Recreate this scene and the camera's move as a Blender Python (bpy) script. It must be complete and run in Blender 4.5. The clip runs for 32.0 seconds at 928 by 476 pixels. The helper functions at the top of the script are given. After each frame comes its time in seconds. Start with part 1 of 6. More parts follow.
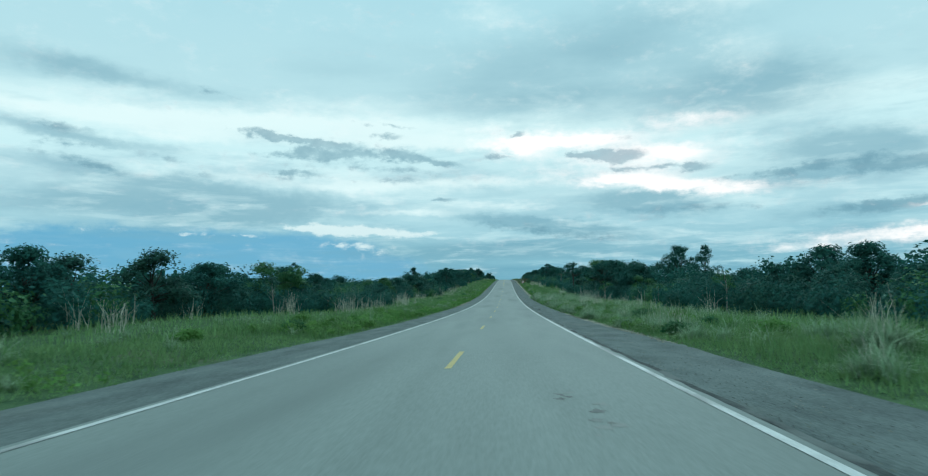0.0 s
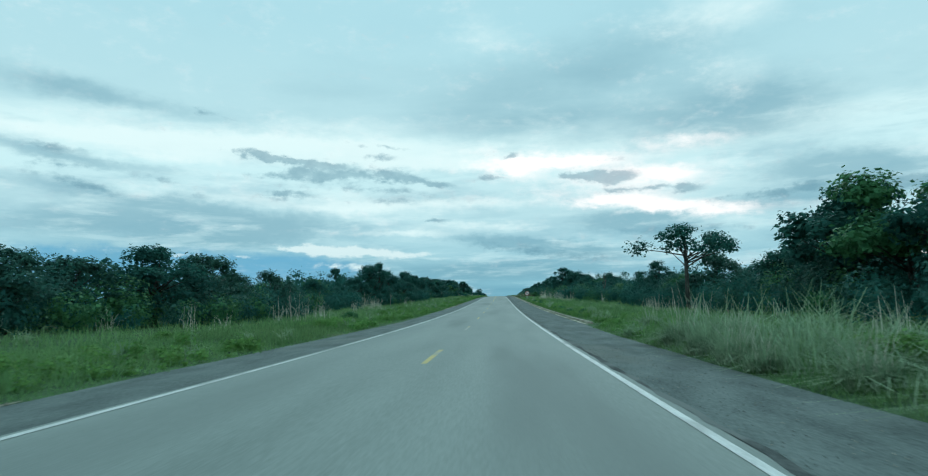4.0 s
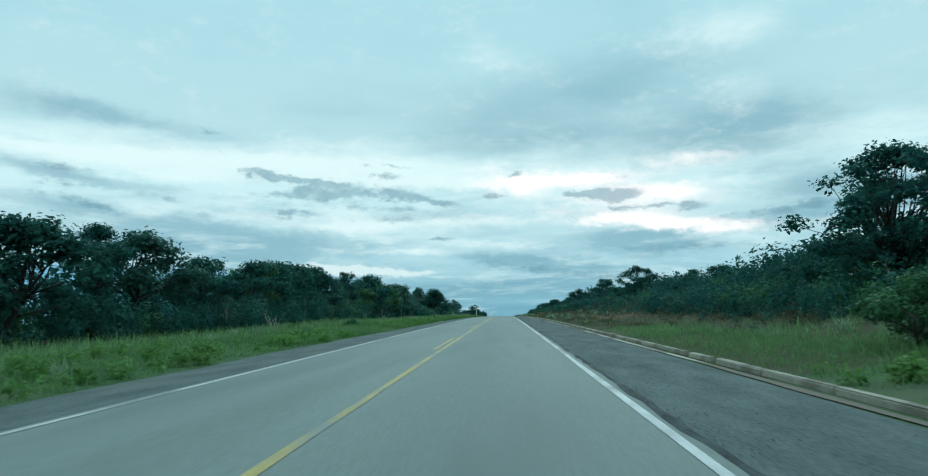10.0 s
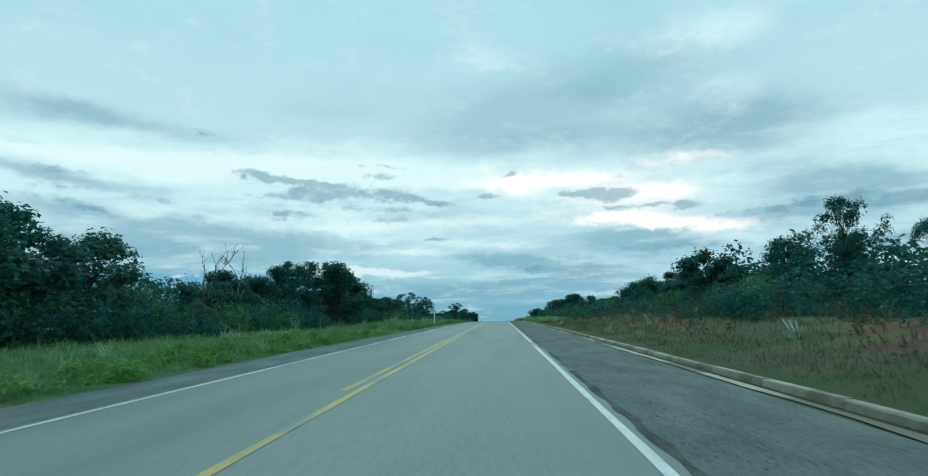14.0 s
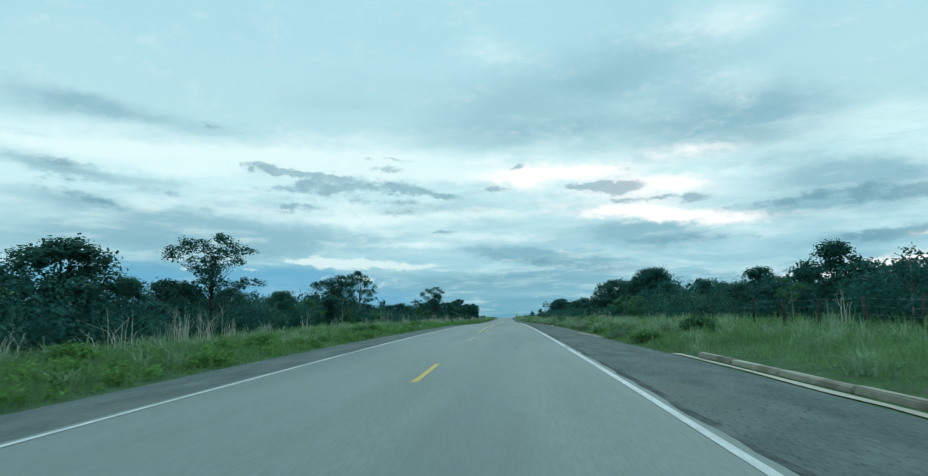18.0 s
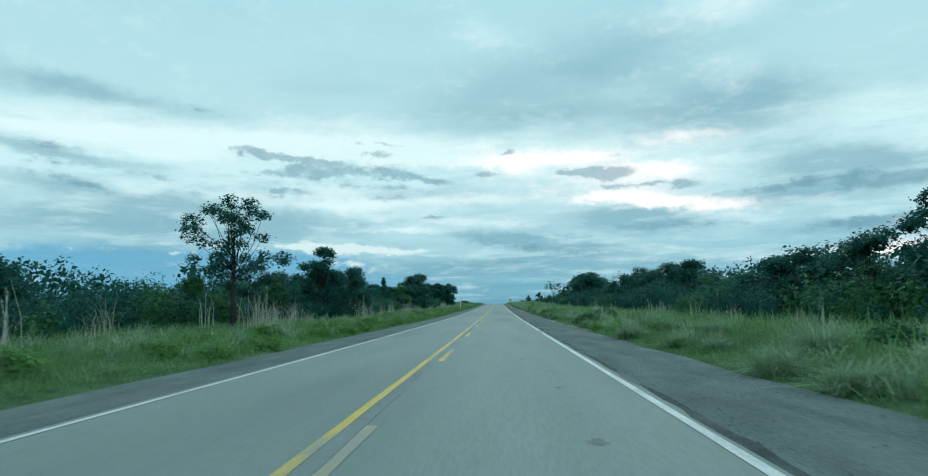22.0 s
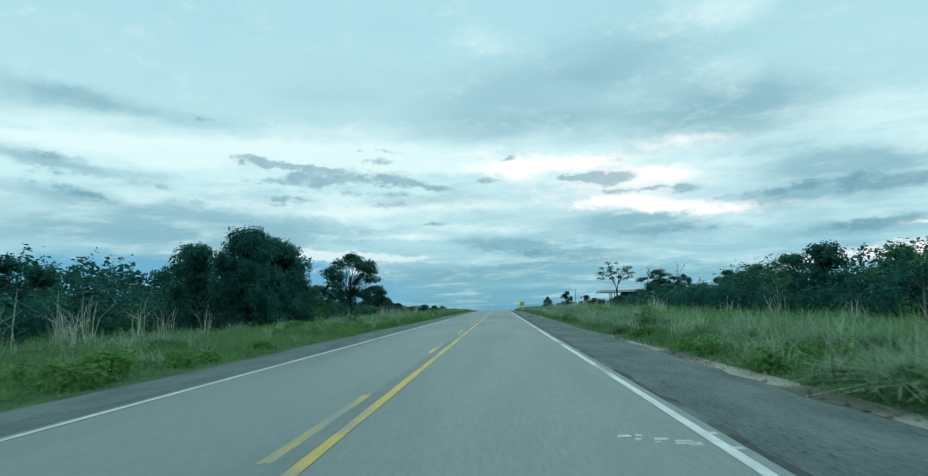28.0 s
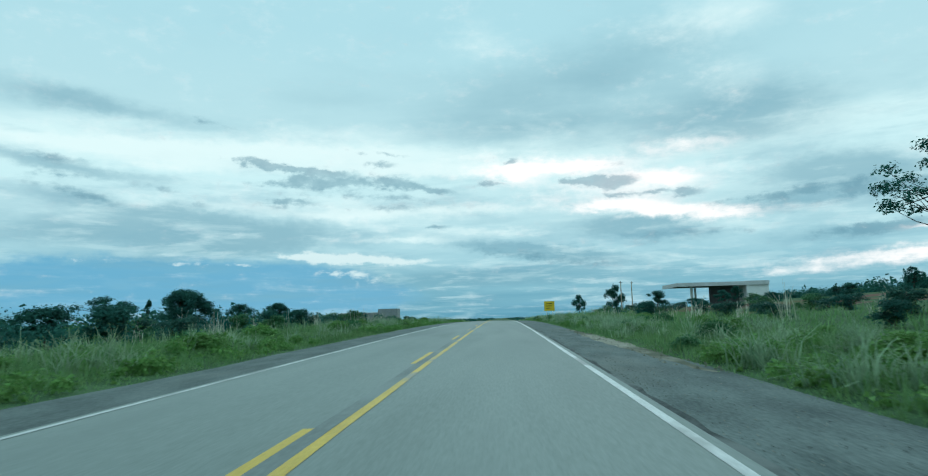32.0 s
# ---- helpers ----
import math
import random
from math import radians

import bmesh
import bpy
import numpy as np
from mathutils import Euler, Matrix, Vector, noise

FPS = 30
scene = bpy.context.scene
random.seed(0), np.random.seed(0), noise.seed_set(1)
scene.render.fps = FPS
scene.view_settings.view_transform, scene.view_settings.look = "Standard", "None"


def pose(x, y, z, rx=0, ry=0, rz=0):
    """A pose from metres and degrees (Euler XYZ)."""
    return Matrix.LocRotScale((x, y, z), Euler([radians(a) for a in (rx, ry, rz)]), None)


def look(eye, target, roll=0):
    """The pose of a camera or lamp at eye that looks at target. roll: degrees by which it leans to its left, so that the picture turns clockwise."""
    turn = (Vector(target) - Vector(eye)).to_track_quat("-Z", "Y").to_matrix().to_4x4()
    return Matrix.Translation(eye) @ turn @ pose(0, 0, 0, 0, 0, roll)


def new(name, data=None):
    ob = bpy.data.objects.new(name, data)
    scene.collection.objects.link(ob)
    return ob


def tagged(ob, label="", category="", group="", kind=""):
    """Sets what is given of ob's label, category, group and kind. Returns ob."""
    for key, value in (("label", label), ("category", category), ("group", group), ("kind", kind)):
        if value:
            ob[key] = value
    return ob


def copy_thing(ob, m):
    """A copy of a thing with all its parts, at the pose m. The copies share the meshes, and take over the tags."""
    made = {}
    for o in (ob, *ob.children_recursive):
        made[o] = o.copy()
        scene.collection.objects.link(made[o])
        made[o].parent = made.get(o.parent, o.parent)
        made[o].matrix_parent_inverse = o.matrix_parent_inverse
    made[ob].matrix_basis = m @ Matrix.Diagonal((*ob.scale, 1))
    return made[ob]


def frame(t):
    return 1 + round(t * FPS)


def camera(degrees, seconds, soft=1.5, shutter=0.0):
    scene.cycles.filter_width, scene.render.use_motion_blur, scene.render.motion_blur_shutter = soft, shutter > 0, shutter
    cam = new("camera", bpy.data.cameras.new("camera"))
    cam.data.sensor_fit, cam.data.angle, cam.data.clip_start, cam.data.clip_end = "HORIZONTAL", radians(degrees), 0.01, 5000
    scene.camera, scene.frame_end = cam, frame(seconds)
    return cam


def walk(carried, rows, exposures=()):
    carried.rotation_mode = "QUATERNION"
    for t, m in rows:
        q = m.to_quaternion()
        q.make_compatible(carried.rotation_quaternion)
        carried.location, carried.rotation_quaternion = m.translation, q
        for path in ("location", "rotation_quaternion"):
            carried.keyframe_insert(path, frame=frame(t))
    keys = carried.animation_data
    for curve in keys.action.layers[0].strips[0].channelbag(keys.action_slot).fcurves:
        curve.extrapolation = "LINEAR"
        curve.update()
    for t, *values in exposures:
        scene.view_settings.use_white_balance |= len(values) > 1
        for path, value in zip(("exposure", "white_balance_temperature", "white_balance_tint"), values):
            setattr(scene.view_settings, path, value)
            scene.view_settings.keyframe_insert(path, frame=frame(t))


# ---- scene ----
# ---------------------------------------------------------------- camera
LENS = 70.0
SPEED = 27.6          # metres a second along the road
EYE = 1.2             # height of the lens over the lane

# the road's slope in per cent, every 55.2 m from y = 0
GRADE = [-1.81, -0.67, 0.81, 2.34, 3.16, 3.16, 2.97, 2.49, 2.27, 1.95, 0.98, 0.11, 0.51, 0.99, 1.25, 1.3, 1.4,
         0.7, -0.5, -1.6, -2.0, -1.8, -1.2, -0.8, -0.5, -0.3]
STEP = 55.2
YS = np.arange(-400.0, 4200.0, 2.0)
_grade = np.interp(YS, np.arange(len(GRADE)) * STEP, np.array(GRADE) / 100.0, left=-0.0181, right=0.0)
ZS = np.concatenate([[0.0], np.cumsum((_grade[1:] + _grade[:-1]) * 0.5 * 2.0)])
ZS -= np.interp(0.0, YS, ZS)


def road_z(y):
    return float(np.interp(y, YS, ZS))


# seconds, metres right of the centre line, tilt, lean and turn in degrees
PATH = [
    (0, 0.96, 4.57, 0.82, 3.64),
    (0.5, 0.92, 4.63, 0.47, 3.62),
    (1, 0.93, 5.15, 0.87, 3.63),
    (1.5, 0.99, 5.19, 1.01, 3.29),
    (2, 1.07, 5.17, 0.50, 2.98),
    (2.5, 1.16, 5.50, 0.75, 3.00),
    (3, 1.25, 6.22, 0.83, 2.99),
    (3.5, 1.34, 6.16, 0.88, 3.07),
    (4, 1.46, 6.35, 0.91, 3.13),
    (4.5, 1.58, 6.54, 0.93, 3.18),
    (5, 1.70, 6.73, 0.96, 3.24),
    (5.5, 1.83, 6.92, 0.99, 3.30),
    (6, 1.83, 7.32, 0.57, 3.38),
    (6.5, 1.78, 7.36, 0.93, 3.39),
    (7, 1.75, 7.33, 0.67, 3.23),
    (7.5, 1.73, 7.57, 0.72, 3.28),
    (8, 1.75, 7.67, 0.95, 3.26),
    (8.5, 1.78, 7.98, 1.20, 3.37),
    (9, 1.82, 7.90, 1.24, 3.36),
    (9.5, 1.86, 7.80, 1.12, 3.51),
    (10, 1.88, 7.94, 1.00, 3.52),
    (10.5, 1.87, 8.13, 1.27, 3.43),
    (11, 1.85, 7.96, 1.01, 3.34),
    (11.5, 1.86, 7.84, 1.01, 3.27),
    (12, 1.89, 7.91, 1.22, 3.16),
    (12.5, 1.97, 7.90, 1.05, 3.04),
    (13, 2.06, 7.89, 1.22, 2.96),
    (13.5, 2.17, 7.91, 2.26, 3.12),
    (14, 2.27, 7.96, 1.36, 3.18),
    (14.5, 2.31, 7.66, 1.29, 3.48),
    (15, 2.24, 7.69, 1.18, 3.55),
    (15.5, 2.17, 7.72, 1.07, 3.63),
    (16, 2.10, 7.75, 0.96, 3.70),
    (16.5, 2.03, 7.78, 0.85, 3.77),
    (17, 1.91, 7.35, 0.99, 3.83),
    (17.5, 1.74, 7.47, 0.76, 3.75),
    (18, 1.57, 7.35, 1.23, 3.76),
    (18.5, 1.42, 7.02, 0.76, 3.75),
    (19, 1.32, 6.94, 1.21, 3.76),
    (19.5, 1.28, 6.77, 1.06, 3.21),
    (20, 1.29, 6.66, 1.25, 3.11),
    (20.5, 1.32, 6.28, 1.27, 3.01),
    (21, 1.36, 6.18, 0.64, 2.82),
    (21.5, 1.41, 6.08, 1.01, 2.79),
    (22, 1.47, 6.07, 1.13, 2.92),
    (22.5, 1.53, 5.93, 0.83, 3.09),
    (23, 1.56, 6.01, 1.07, 3.14),
    (23.5, 1.58, 6.23, 1.22, 3.11),
    (24, 1.58, 6.34, 1.26, 3.19),
    (24.5, 1.56, 6.58, 1.22, 3.22),
    (25, 1.52, 6.43, 0.56, 3.25),
    (25.5, 1.51, 6.54, 0.89, 3.19),
    (26, 1.54, 6.54, 0.97, 3.14),
    (26.5, 1.57, 6.54, 1.06, 3.10),
    (27, 1.60, 6.54, 1.14, 3.05),
    (27.5, 1.63, 6.53, 1.22, 3.00),
    (28, 1.68, 6.62, 1.65, 3.12),
    (28.5, 1.76, 6.73, 1.41, 2.91),
    (29, 1.85, 6.70, 1.81, 2.78),
    (29.5, 1.94, 6.13, 1.39, 2.62),
    (30, 2.01, 6.17, 2.17, 2.97),
    (30.5, 2.03, 6.12, 1.83, 3.00),
    (31, 1.99, 6.31, 1.96, 3.16),
    (31.5, 1.92, 6.60, 1.51, 3.27),
    (32, 1.80, 6.89, 1.47, 3.23),
]

cam = camera(LENS, 32.0, 1.15, 0.08)
walk(cam, [(t, pose(x, SPEED * t, road_z(SPEED * t) - 0.02 * abs(x) + EYE, 90 + p, r, w)) for t, x, p, r, w in PATH])

# ---------------------------------------------------------------- sky and sun
SUN_AZ, SUN_EL = 9.0, 38.0

# cloud banks as (azimuth, elevation, half width, half height, weight, slant)
DARK_FAR_WEST = [
    (-0.606, 0.221, 0.042, 0.0058, 0.60, 1), (-0.600, 0.201, 0.054, 0.0059, 0.60, 0), (-0.576, 0.174, 0.053, 0.0067, 0.60, 2),
    (-0.498, 0.188, 0.048, 0.0055, 0.40, 1), (-0.448, 0.167, 0.024, 0.0064, 0.60, 0), (-0.427, 0.293, 0.051, 0.0049, 0.45, 2),
    (-0.347, 0.232, 0.041, 0.0050, 1.00, 1), (-0.305, 0.177, 0.037, 0.0068, 0.90, 0), (-0.291, 0.207, 0.061, 0.0094, 1.00, 0),
]
DARK_WEST = [
    (-0.215, 0.188, 0.065, 0.0070, 0.42, 0), (-0.130, 0.184, 0.060, 0.0060, 0.40, 1), (-0.310, 0.224, 0.055, 0.0060, 0.45, 1),
    (-0.279, 0.223, 0.045, 0.0051, 0.90, 1), (-0.233, 0.207, 0.034, 0.0052, 0.70, 0), (-0.177, 0.236, 0.024, 0.0053, 0.70, 0),
    (-0.169, 0.170, 0.069, 0.0053, 0.55, 0), (-0.164, 0.252, 0.052, 0.0035, 0.50, 1), (-0.156, 0.208, 0.043, 0.0088, 1.00, 1),
    (-0.094, 0.197, 0.032, 0.0053, 0.80, 2), (-0.094, 0.138, 0.023, 0.0044, 0.70, 1), (-0.001, 0.204, 0.027, 0.0036, 0.60, 0),
]
DARK_EAST = [
    (0.070, 0.088, 0.130, 0.0095, 0.60, 1), (0.300, 0.112, 0.100, 0.0080, 0.45, 0),
    (0.017, 0.240, 0.012, 0.0045, 0.90, 0), (0.110, 0.201, 0.028, 0.0053, 0.80, 0), (0.137, 0.201, 0.025, 0.0071, 0.90, 0),
    (0.167, 0.192, 0.026, 0.0088, 1.00, 0), (0.180, 0.199, 0.035, 0.0062, 0.90, 0), (0.180, 0.175, 0.024, 0.0044, 0.90, 0),
    (0.193, 0.225, 0.022, 0.0044, 0.40, 0), (0.232, 0.176, 0.024, 0.0044, 0.80, 0), (0.282, 0.174, 0.025, 0.0069, 1.00, 1),
    (0.413, 0.158, 0.098, 0.0074, 0.75, -1), (0.520, 0.104, 0.064, 0.0093, 1.10, -1), (0.534, 0.155, 0.073, 0.0108, 1.10, -1),
]
SOFT_WEST = [
    (-0.606, 0.310, 0.089, 0.0190, 0.50, 0), (-0.570, 0.132, 0.160, 0.0300, 1.00, 0), (-0.518, 0.296, 0.120, 0.0139, 0.55, 1),
    (-0.359, 0.125, 0.130, 0.0240, 1.10, 0), (-0.600, 0.212, 0.110, 0.0100, 0.90, 1), (-0.560, 0.168, 0.140, 0.0130, 0.80, 1), (-0.245, 0.339, 0.159, 0.0311, 0.40, 0), (-0.177, 0.385, 0.173, 0.0263, 0.25, 1),
    (-0.125, 0.170, 0.105, 0.0088, 0.40, 0), (-0.019, 0.055, 0.205, 0.0268, 0.70, 0),
]
SOFT_EAST = [
    (0.017, 0.281, 0.179, 0.0268, 0.50, 0), (0.062, 0.097, 0.107, 0.0098, 1.50, 1), (0.159, 0.365, 0.227, 0.0547, 0.72, -1),
    (0.215, 0.122, 0.081, 0.0157, 1.30, 1), (0.351, 0.281, 0.119, 0.0420, 0.90, 0), (0.413, 0.144, 0.091, 0.0082, 0.50, 0),
    (0.464, 0.098, 0.108, 0.0144, 0.80, 0), (0.486, 0.184, 0.106, 0.0270, 1.25, 0),
]
BRIGHT_WEST = [
    (-0.430, 0.246, 0.300, 0.016, 0.75, 0), (-0.100, 0.232, 0.260, 0.020, 0.60, 0), (-0.200, 0.165, 0.160, 0.022, 0.45, 0),
    (-0.551, 0.244, 0.122, 0.0098, 1.00, 0), (-0.470, 0.226, 0.084, 0.0095, 0.60, 0), (-0.404, 0.168, 0.082, 0.0082, 0.50, 0),
    (-0.262, 0.256, 0.141, 0.0103, 0.80, 0), (-0.245, 0.158, 0.092, 0.0078, 0.50, 0), (-0.169, 0.284, 0.216, 0.0141, 0.40, 0),
    (-0.134, 0.227, 0.105, 0.0088, 0.60, 0), (-0.134, 0.119, 0.096, 0.0062, 0.70, 0), (-0.037, 0.163, 0.134, 0.0089, 0.60, 0),
    (-0.019, 0.131, 0.107, 0.0062, 0.50, 0),
]
HIGH_LIGHT = [
    (0.330, 0.435, 0.100, 0.0450, 0.70, 0), (0.350, 0.330, 0.060, 0.0350, 0.40, 0), (-0.030, 0.440, 0.060, 0.0400, 0.40, 0),
]
BRIGHT_EAST = [
    (0.150, 0.196, 0.130, 0.034, 0.55, -1), (0.020, 0.226, 0.070, 0.020, 0.55, 0), (0.235, 0.170, 0.080, 0.022, 0.50, 0),
    (0.035, 0.218, 0.027, 0.0143, 0.80, 0), (0.097, 0.225, 0.089, 0.0089, 1.20, 0), (0.176, 0.159, 0.052, 0.0070, 1.00, 0),
    (0.245, 0.197, 0.042, 0.0104, 1.10, 1), (0.253, 0.147, 0.050, 0.0078, 1.10, 0), (0.295, 0.242, 0.074, 0.0103, 0.50, 0),
    (0.331, 0.138, 0.056, 0.0076, 1.00, 0), (0.464, 0.061, 0.086, 0.0096, 0.72, -1), (0.554, 0.066, 0.046, 0.0107, 0.75, 0),
    (0.560, 0.101, 0.030, 0.0046, 1.10, 0),
]
DEEP = [
    (-0.606, 0.054, 0.131, 0.0336, 1.20, 0), (-0.448, 0.051, 0.144, 0.0353, 1.20, 0), (-0.295, 0.048, 0.098, 0.0341, 1.10, 0),
    (-0.195, 0.035, 0.086, 0.0210, 0.70, 0), (0.141, 0.015, 0.175, 0.0124, 0.40, 0),
]
CUMULUS = [
    (-0.303, 0.095, 0.021, 0.0062, 1.10, 0), (-0.270, 0.094, 0.025, 0.0087, 1.10, 0), (-0.229, 0.092, 0.030, 0.0075, 1.10, 0),
    (-0.177, 0.088, 0.035, 0.0064, 0.99, 0), (-0.125, 0.086, 0.032, 0.0051, 0.77, 0), (-0.224, 0.069, 0.034, 0.0051, 0.66, 0),
    (-0.195, 0.061, 0.026, 0.0051, 0.55, 0), (-0.374, 0.085, 0.038, 0.0036, 0.55, 0), (-0.456, 0.085, 0.036, 0.0035, 0.55, 0),
    (-0.570, 0.091, 0.038, 0.0043, 0.55, 0),
]


def build_world():
    world = bpy.data.worlds.new("overcast_sky")
    scene.world = world
    world.use_nodes = True
    nt = world.node_tree
    nt.nodes.clear()

    def node(kind, **props):
        n = nt.nodes.new(kind)
        for k, v in props.items():
            if k == "operation":
                n.operation = v
        return n

    def put(sock, v):
        if hasattr(v, "links"):
            nt.links.new(v, sock)
        else:
            sock.default_value = v

    def m(op, a, b=0.0, c=0.0):
        n = node("ShaderNodeMath", operation=op)
        put(n.inputs[0], a), put(n.inputs[1], b), put(n.inputs[2], c)
        return n.outputs[0]

    def vm(op, a, b=(0, 0, 0), c=(0, 0, 0), out=0):
        n = node("ShaderNodeVectorMath", operation=op)
        put(n.inputs[0], a), put(n.inputs[1], b)
        if op == "MULTIPLY_ADD":
            put(n.inputs[2], c)
        return n.outputs[out]

    def vec(x, y, z):
        n = node("ShaderNodeCombineXYZ")
        put(n.inputs[0], x), put(n.inputs[1], y), put(n.inputs[2], z)
        return n.outputs[0]

    def fbm(v, scale, detail, rough=0.55, distort=0.0):
        n = node("ShaderNodeTexNoise")
        put(n.inputs["Vector"], v)
        n.inputs["Scale"].default_value, n.inputs["Detail"].default_value = scale, detail
        n.inputs["Roughness"].default_value, n.inputs["Distortion"].default_value = rough, distort
        return n

    def step(x, lo, hi):
        n = node("ShaderNodeMapRange")
        n.interpolation_type = "SMOOTHSTEP"
        put(n.inputs[0], x)
        n.inputs[1].default_value, n.inputs[2].default_value = lo, hi
        return n.outputs[0]

    def mix(f, a, b):
        n = node("ShaderNodeMix")
        n.data_type = "RGBA"
        put(n.inputs[0], f), put(n.inputs[6], a), put(n.inputs[7], b)
        return n.outputs[2]

    coord = node("ShaderNodeTexCoord").outputs["Generated"]
    sep = node("ShaderNodeSeparateXYZ")
    nt.links.new(coord, sep.inputs[0])
    x, y, z = sep.outputs
    az = m("ARCTAN2", x, y)
    el = m("DIVIDE", z, m("SQRT", m("ADD", m("MULTIPLY", x, x), m("ADD", m("MULTIPLY", y, y), 1e-4))))
    flat = vec(az, el, 0.0)
    # level cloud sheets crowd together towards the horizon
    rung = m("LOGARITHM", m("ADD", m("MAXIMUM", el, 0.0), 0.06), math.e)
    big = fbm(vec(m("MULTIPLY", az, 1.7), m("MULTIPLY", rung, 2.3), 1.0), 1.0, 6, 0.5, 0.3).outputs[0]
    wisps = fbm(vec(m("MULTIPLY", az, 5.0), m("MULTIPLY", rung, 6.0), 0.3), 1.0, 6, 0.6, 0.4)
    fine = fbm(vec(m("MULTIPLY", az, 15.0), m("MULTIPLY", rung, 13.0), 2.0), 1.0, 6, 0.6).outputs[0]
    # ragged coordinates for the cloud banks
    torn = fbm(vec(m("MULTIPLY", az, 38.0), m("MULTIPLY", el, 62.0), 5.0), 1.0, 7, 0.62)
    wob = vm("MULTIPLY_ADD", wisps.outputs[1], (0.06, 0.020, 0.0), (-0.030, -0.010, 0.0))
    rag = vm("MULTIPLY_ADD", torn.outputs[1], (0.060, 0.022, 0.0), (-0.030, -0.011, 0.0))
    bent = vm("ADD", vm("ADD", flat, wob), rag)

    def slanted(coords):
        """Coordinates in which streaks that fall by 0, 0.1 or 0.2 to the east, or rise by 0.1, lie level."""
        s = node("ShaderNodeSeparateXYZ")
        nt.links.new(coords, s.inputs[0])
        return {k: vec(s.outputs[0], m("MULTIPLY_ADD", s.outputs[0], k / 10, s.outputs[1]), 0.0) if k else coords for k in (-1, 0, 1, 2)}

    def field(banks, slants):
        total = 0.0
        for u, e, su, se, a, k in banks:
            d = vm("MULTIPLY_ADD", slants[k], (1 / su, 1 / se, 0.0), (-u / su, -(e + u * k / 10) / se, 0.0))
            total = m("MULTIPLY_ADD", m("POWER", 0.4, vm("DOT_PRODUCT", d, d, out=1)), a, total)
        return total

    def colour(r, g, b):
        f = lambda c: ((c / 255 + 0.055) / 1.055) ** 2.4 if c > 10 else c / 3294.6
        return (f(r), f(g), f(b), 1.0)

    bent = slanted(bent)
    ramp = node("ShaderNodeValToRGB")
    nt.links.new(m("ADD", el, m("MULTIPLY", m("SUBTRACT", wisps.outputs[0], 0.5), 0.07)), ramp.inputs[0])
    stops = [(0.0, (96, 160, 184)), (0.05, (134, 190, 207)), (0.10, (170, 216, 227)), (0.16, (192, 231, 238)),
             (0.21, (204, 242, 247)), (0.255, (214, 247, 250)), (0.29, (186, 227, 235)), (0.45, (176, 223, 234))]
    el_ = ramp.color_ramp.elements
    while len(el_) < len(stops):
        el_.new(0.5)
    for slot, (pos, c) in zip(el_, stops):
        slot.position, slot.color = pos, colour(*c)
    sky = ramp.outputs[0]

    # clear air between the banks, low over the horizon
    nishita = node("ShaderNodeTexSky")
    nishita.sky_type, nishita.sun_disc = "NISHITA", False
    nishita.sun_elevation, nishita.sun_rotation = radians(SUN_EL), radians(SUN_AZ)
    air = vm("MULTIPLY", nishita.outputs[0], (0.05, 0.05, 0.05))
    deep = step(m("ADD", field(DEEP, bent), m("MULTIPLY", m("SUBTRACT", wisps.outputs[0], 0.5), 0.4)), 0.20, 0.75)
    blue = mix(0.06, colour(104, 178, 212), air)
    sky = mix(deep, sky, blue)
    lanes = vec(m("MULTIPLY", az, 7.5), m("MULTIPLY", rung, 6.6), 9.0)
    streak = fbm(lanes, 1.0, 9, 0.58, 0.2).outputs[0]
    streak2 = fbm(vm("ADD", lanes, (7.0, 3.0, 4.0)), 1.25, 9, 0.58, 0.25).outputs[0]
    low = step(el, 0.36, 0.20)
    soft = m("ADD", field(SOFT_WEST + SOFT_EAST, bent), m("MULTIPLY", m("SUBTRACT", big, 0.5), 1.6))
    sky = mix(m("MULTIPLY", step(soft, 0.05, 1.0), 0.66), sky, colour(118, 170, 188))
    sky = mix(m("MULTIPLY", step(streak, 0.47, 0.66), m("MULTIPLY_ADD", low, 0.22, 0.03)), sky, colour(118, 172, 193))
    sky = mix(m("MULTIPLY", m("MULTIPLY", step(streak2, 0.50, 0.68), m("MULTIPLY_ADD", low, 0.34, 0.02)), m("SUBTRACT", 1.0, m("MULTIPLY", deep, 0.75))), sky, colour(216, 249, 252))
    bands = fbm(vec(m("MULTIPLY", az, 8.0), m("MULTIPLY", el, 44.0), 3.0), 1.0, 6, 0.58, 0.3).outputs[0]
    sky = mix(m("MULTIPLY", step(bands, 0.50, 0.68), m("MULTIPLY", low, 0.20)), sky, colour(130, 184, 201))
    sky = mix(m("MULTIPLY", m("MULTIPLY", step(bands, 0.48, 0.34), m("MULTIPLY", low, 0.26)), m("SUBTRACT", 1.0, m("MULTIPLY", deep, 0.85))), sky, colour(214, 247, 250))
    tear = m("SUBTRACT", m("MULTIPLY_ADD", torn.outputs[0], 0.7, m("MULTIPLY", streak, 0.3)), 0.5)
    ruffle = m("MULTIPLY_ADD", tear, 0.55, m("MULTIPLY", m("SUBTRACT", streak2, 0.5), 0.8))
    sky = mix(m("MULTIPLY", step(m("ADD", field(BRIGHT_WEST + HIGH_LIGHT, bent), ruffle), 0.05, 1.1), 0.85), sky, colour(228, 253, 254))
    sky = mix(step(m("MULTIPLY_ADD", tear, 0.9, m("ADD", field(BRIGHT_EAST, bent), ruffle)), 0.0, 1.25), sky, (1.08, 1.08, 1.07, 1.0))
    dark = m("MULTIPLY_ADD", tear, 2.3, field(DARK_FAR_WEST + DARK_WEST + DARK_EAST, bent))
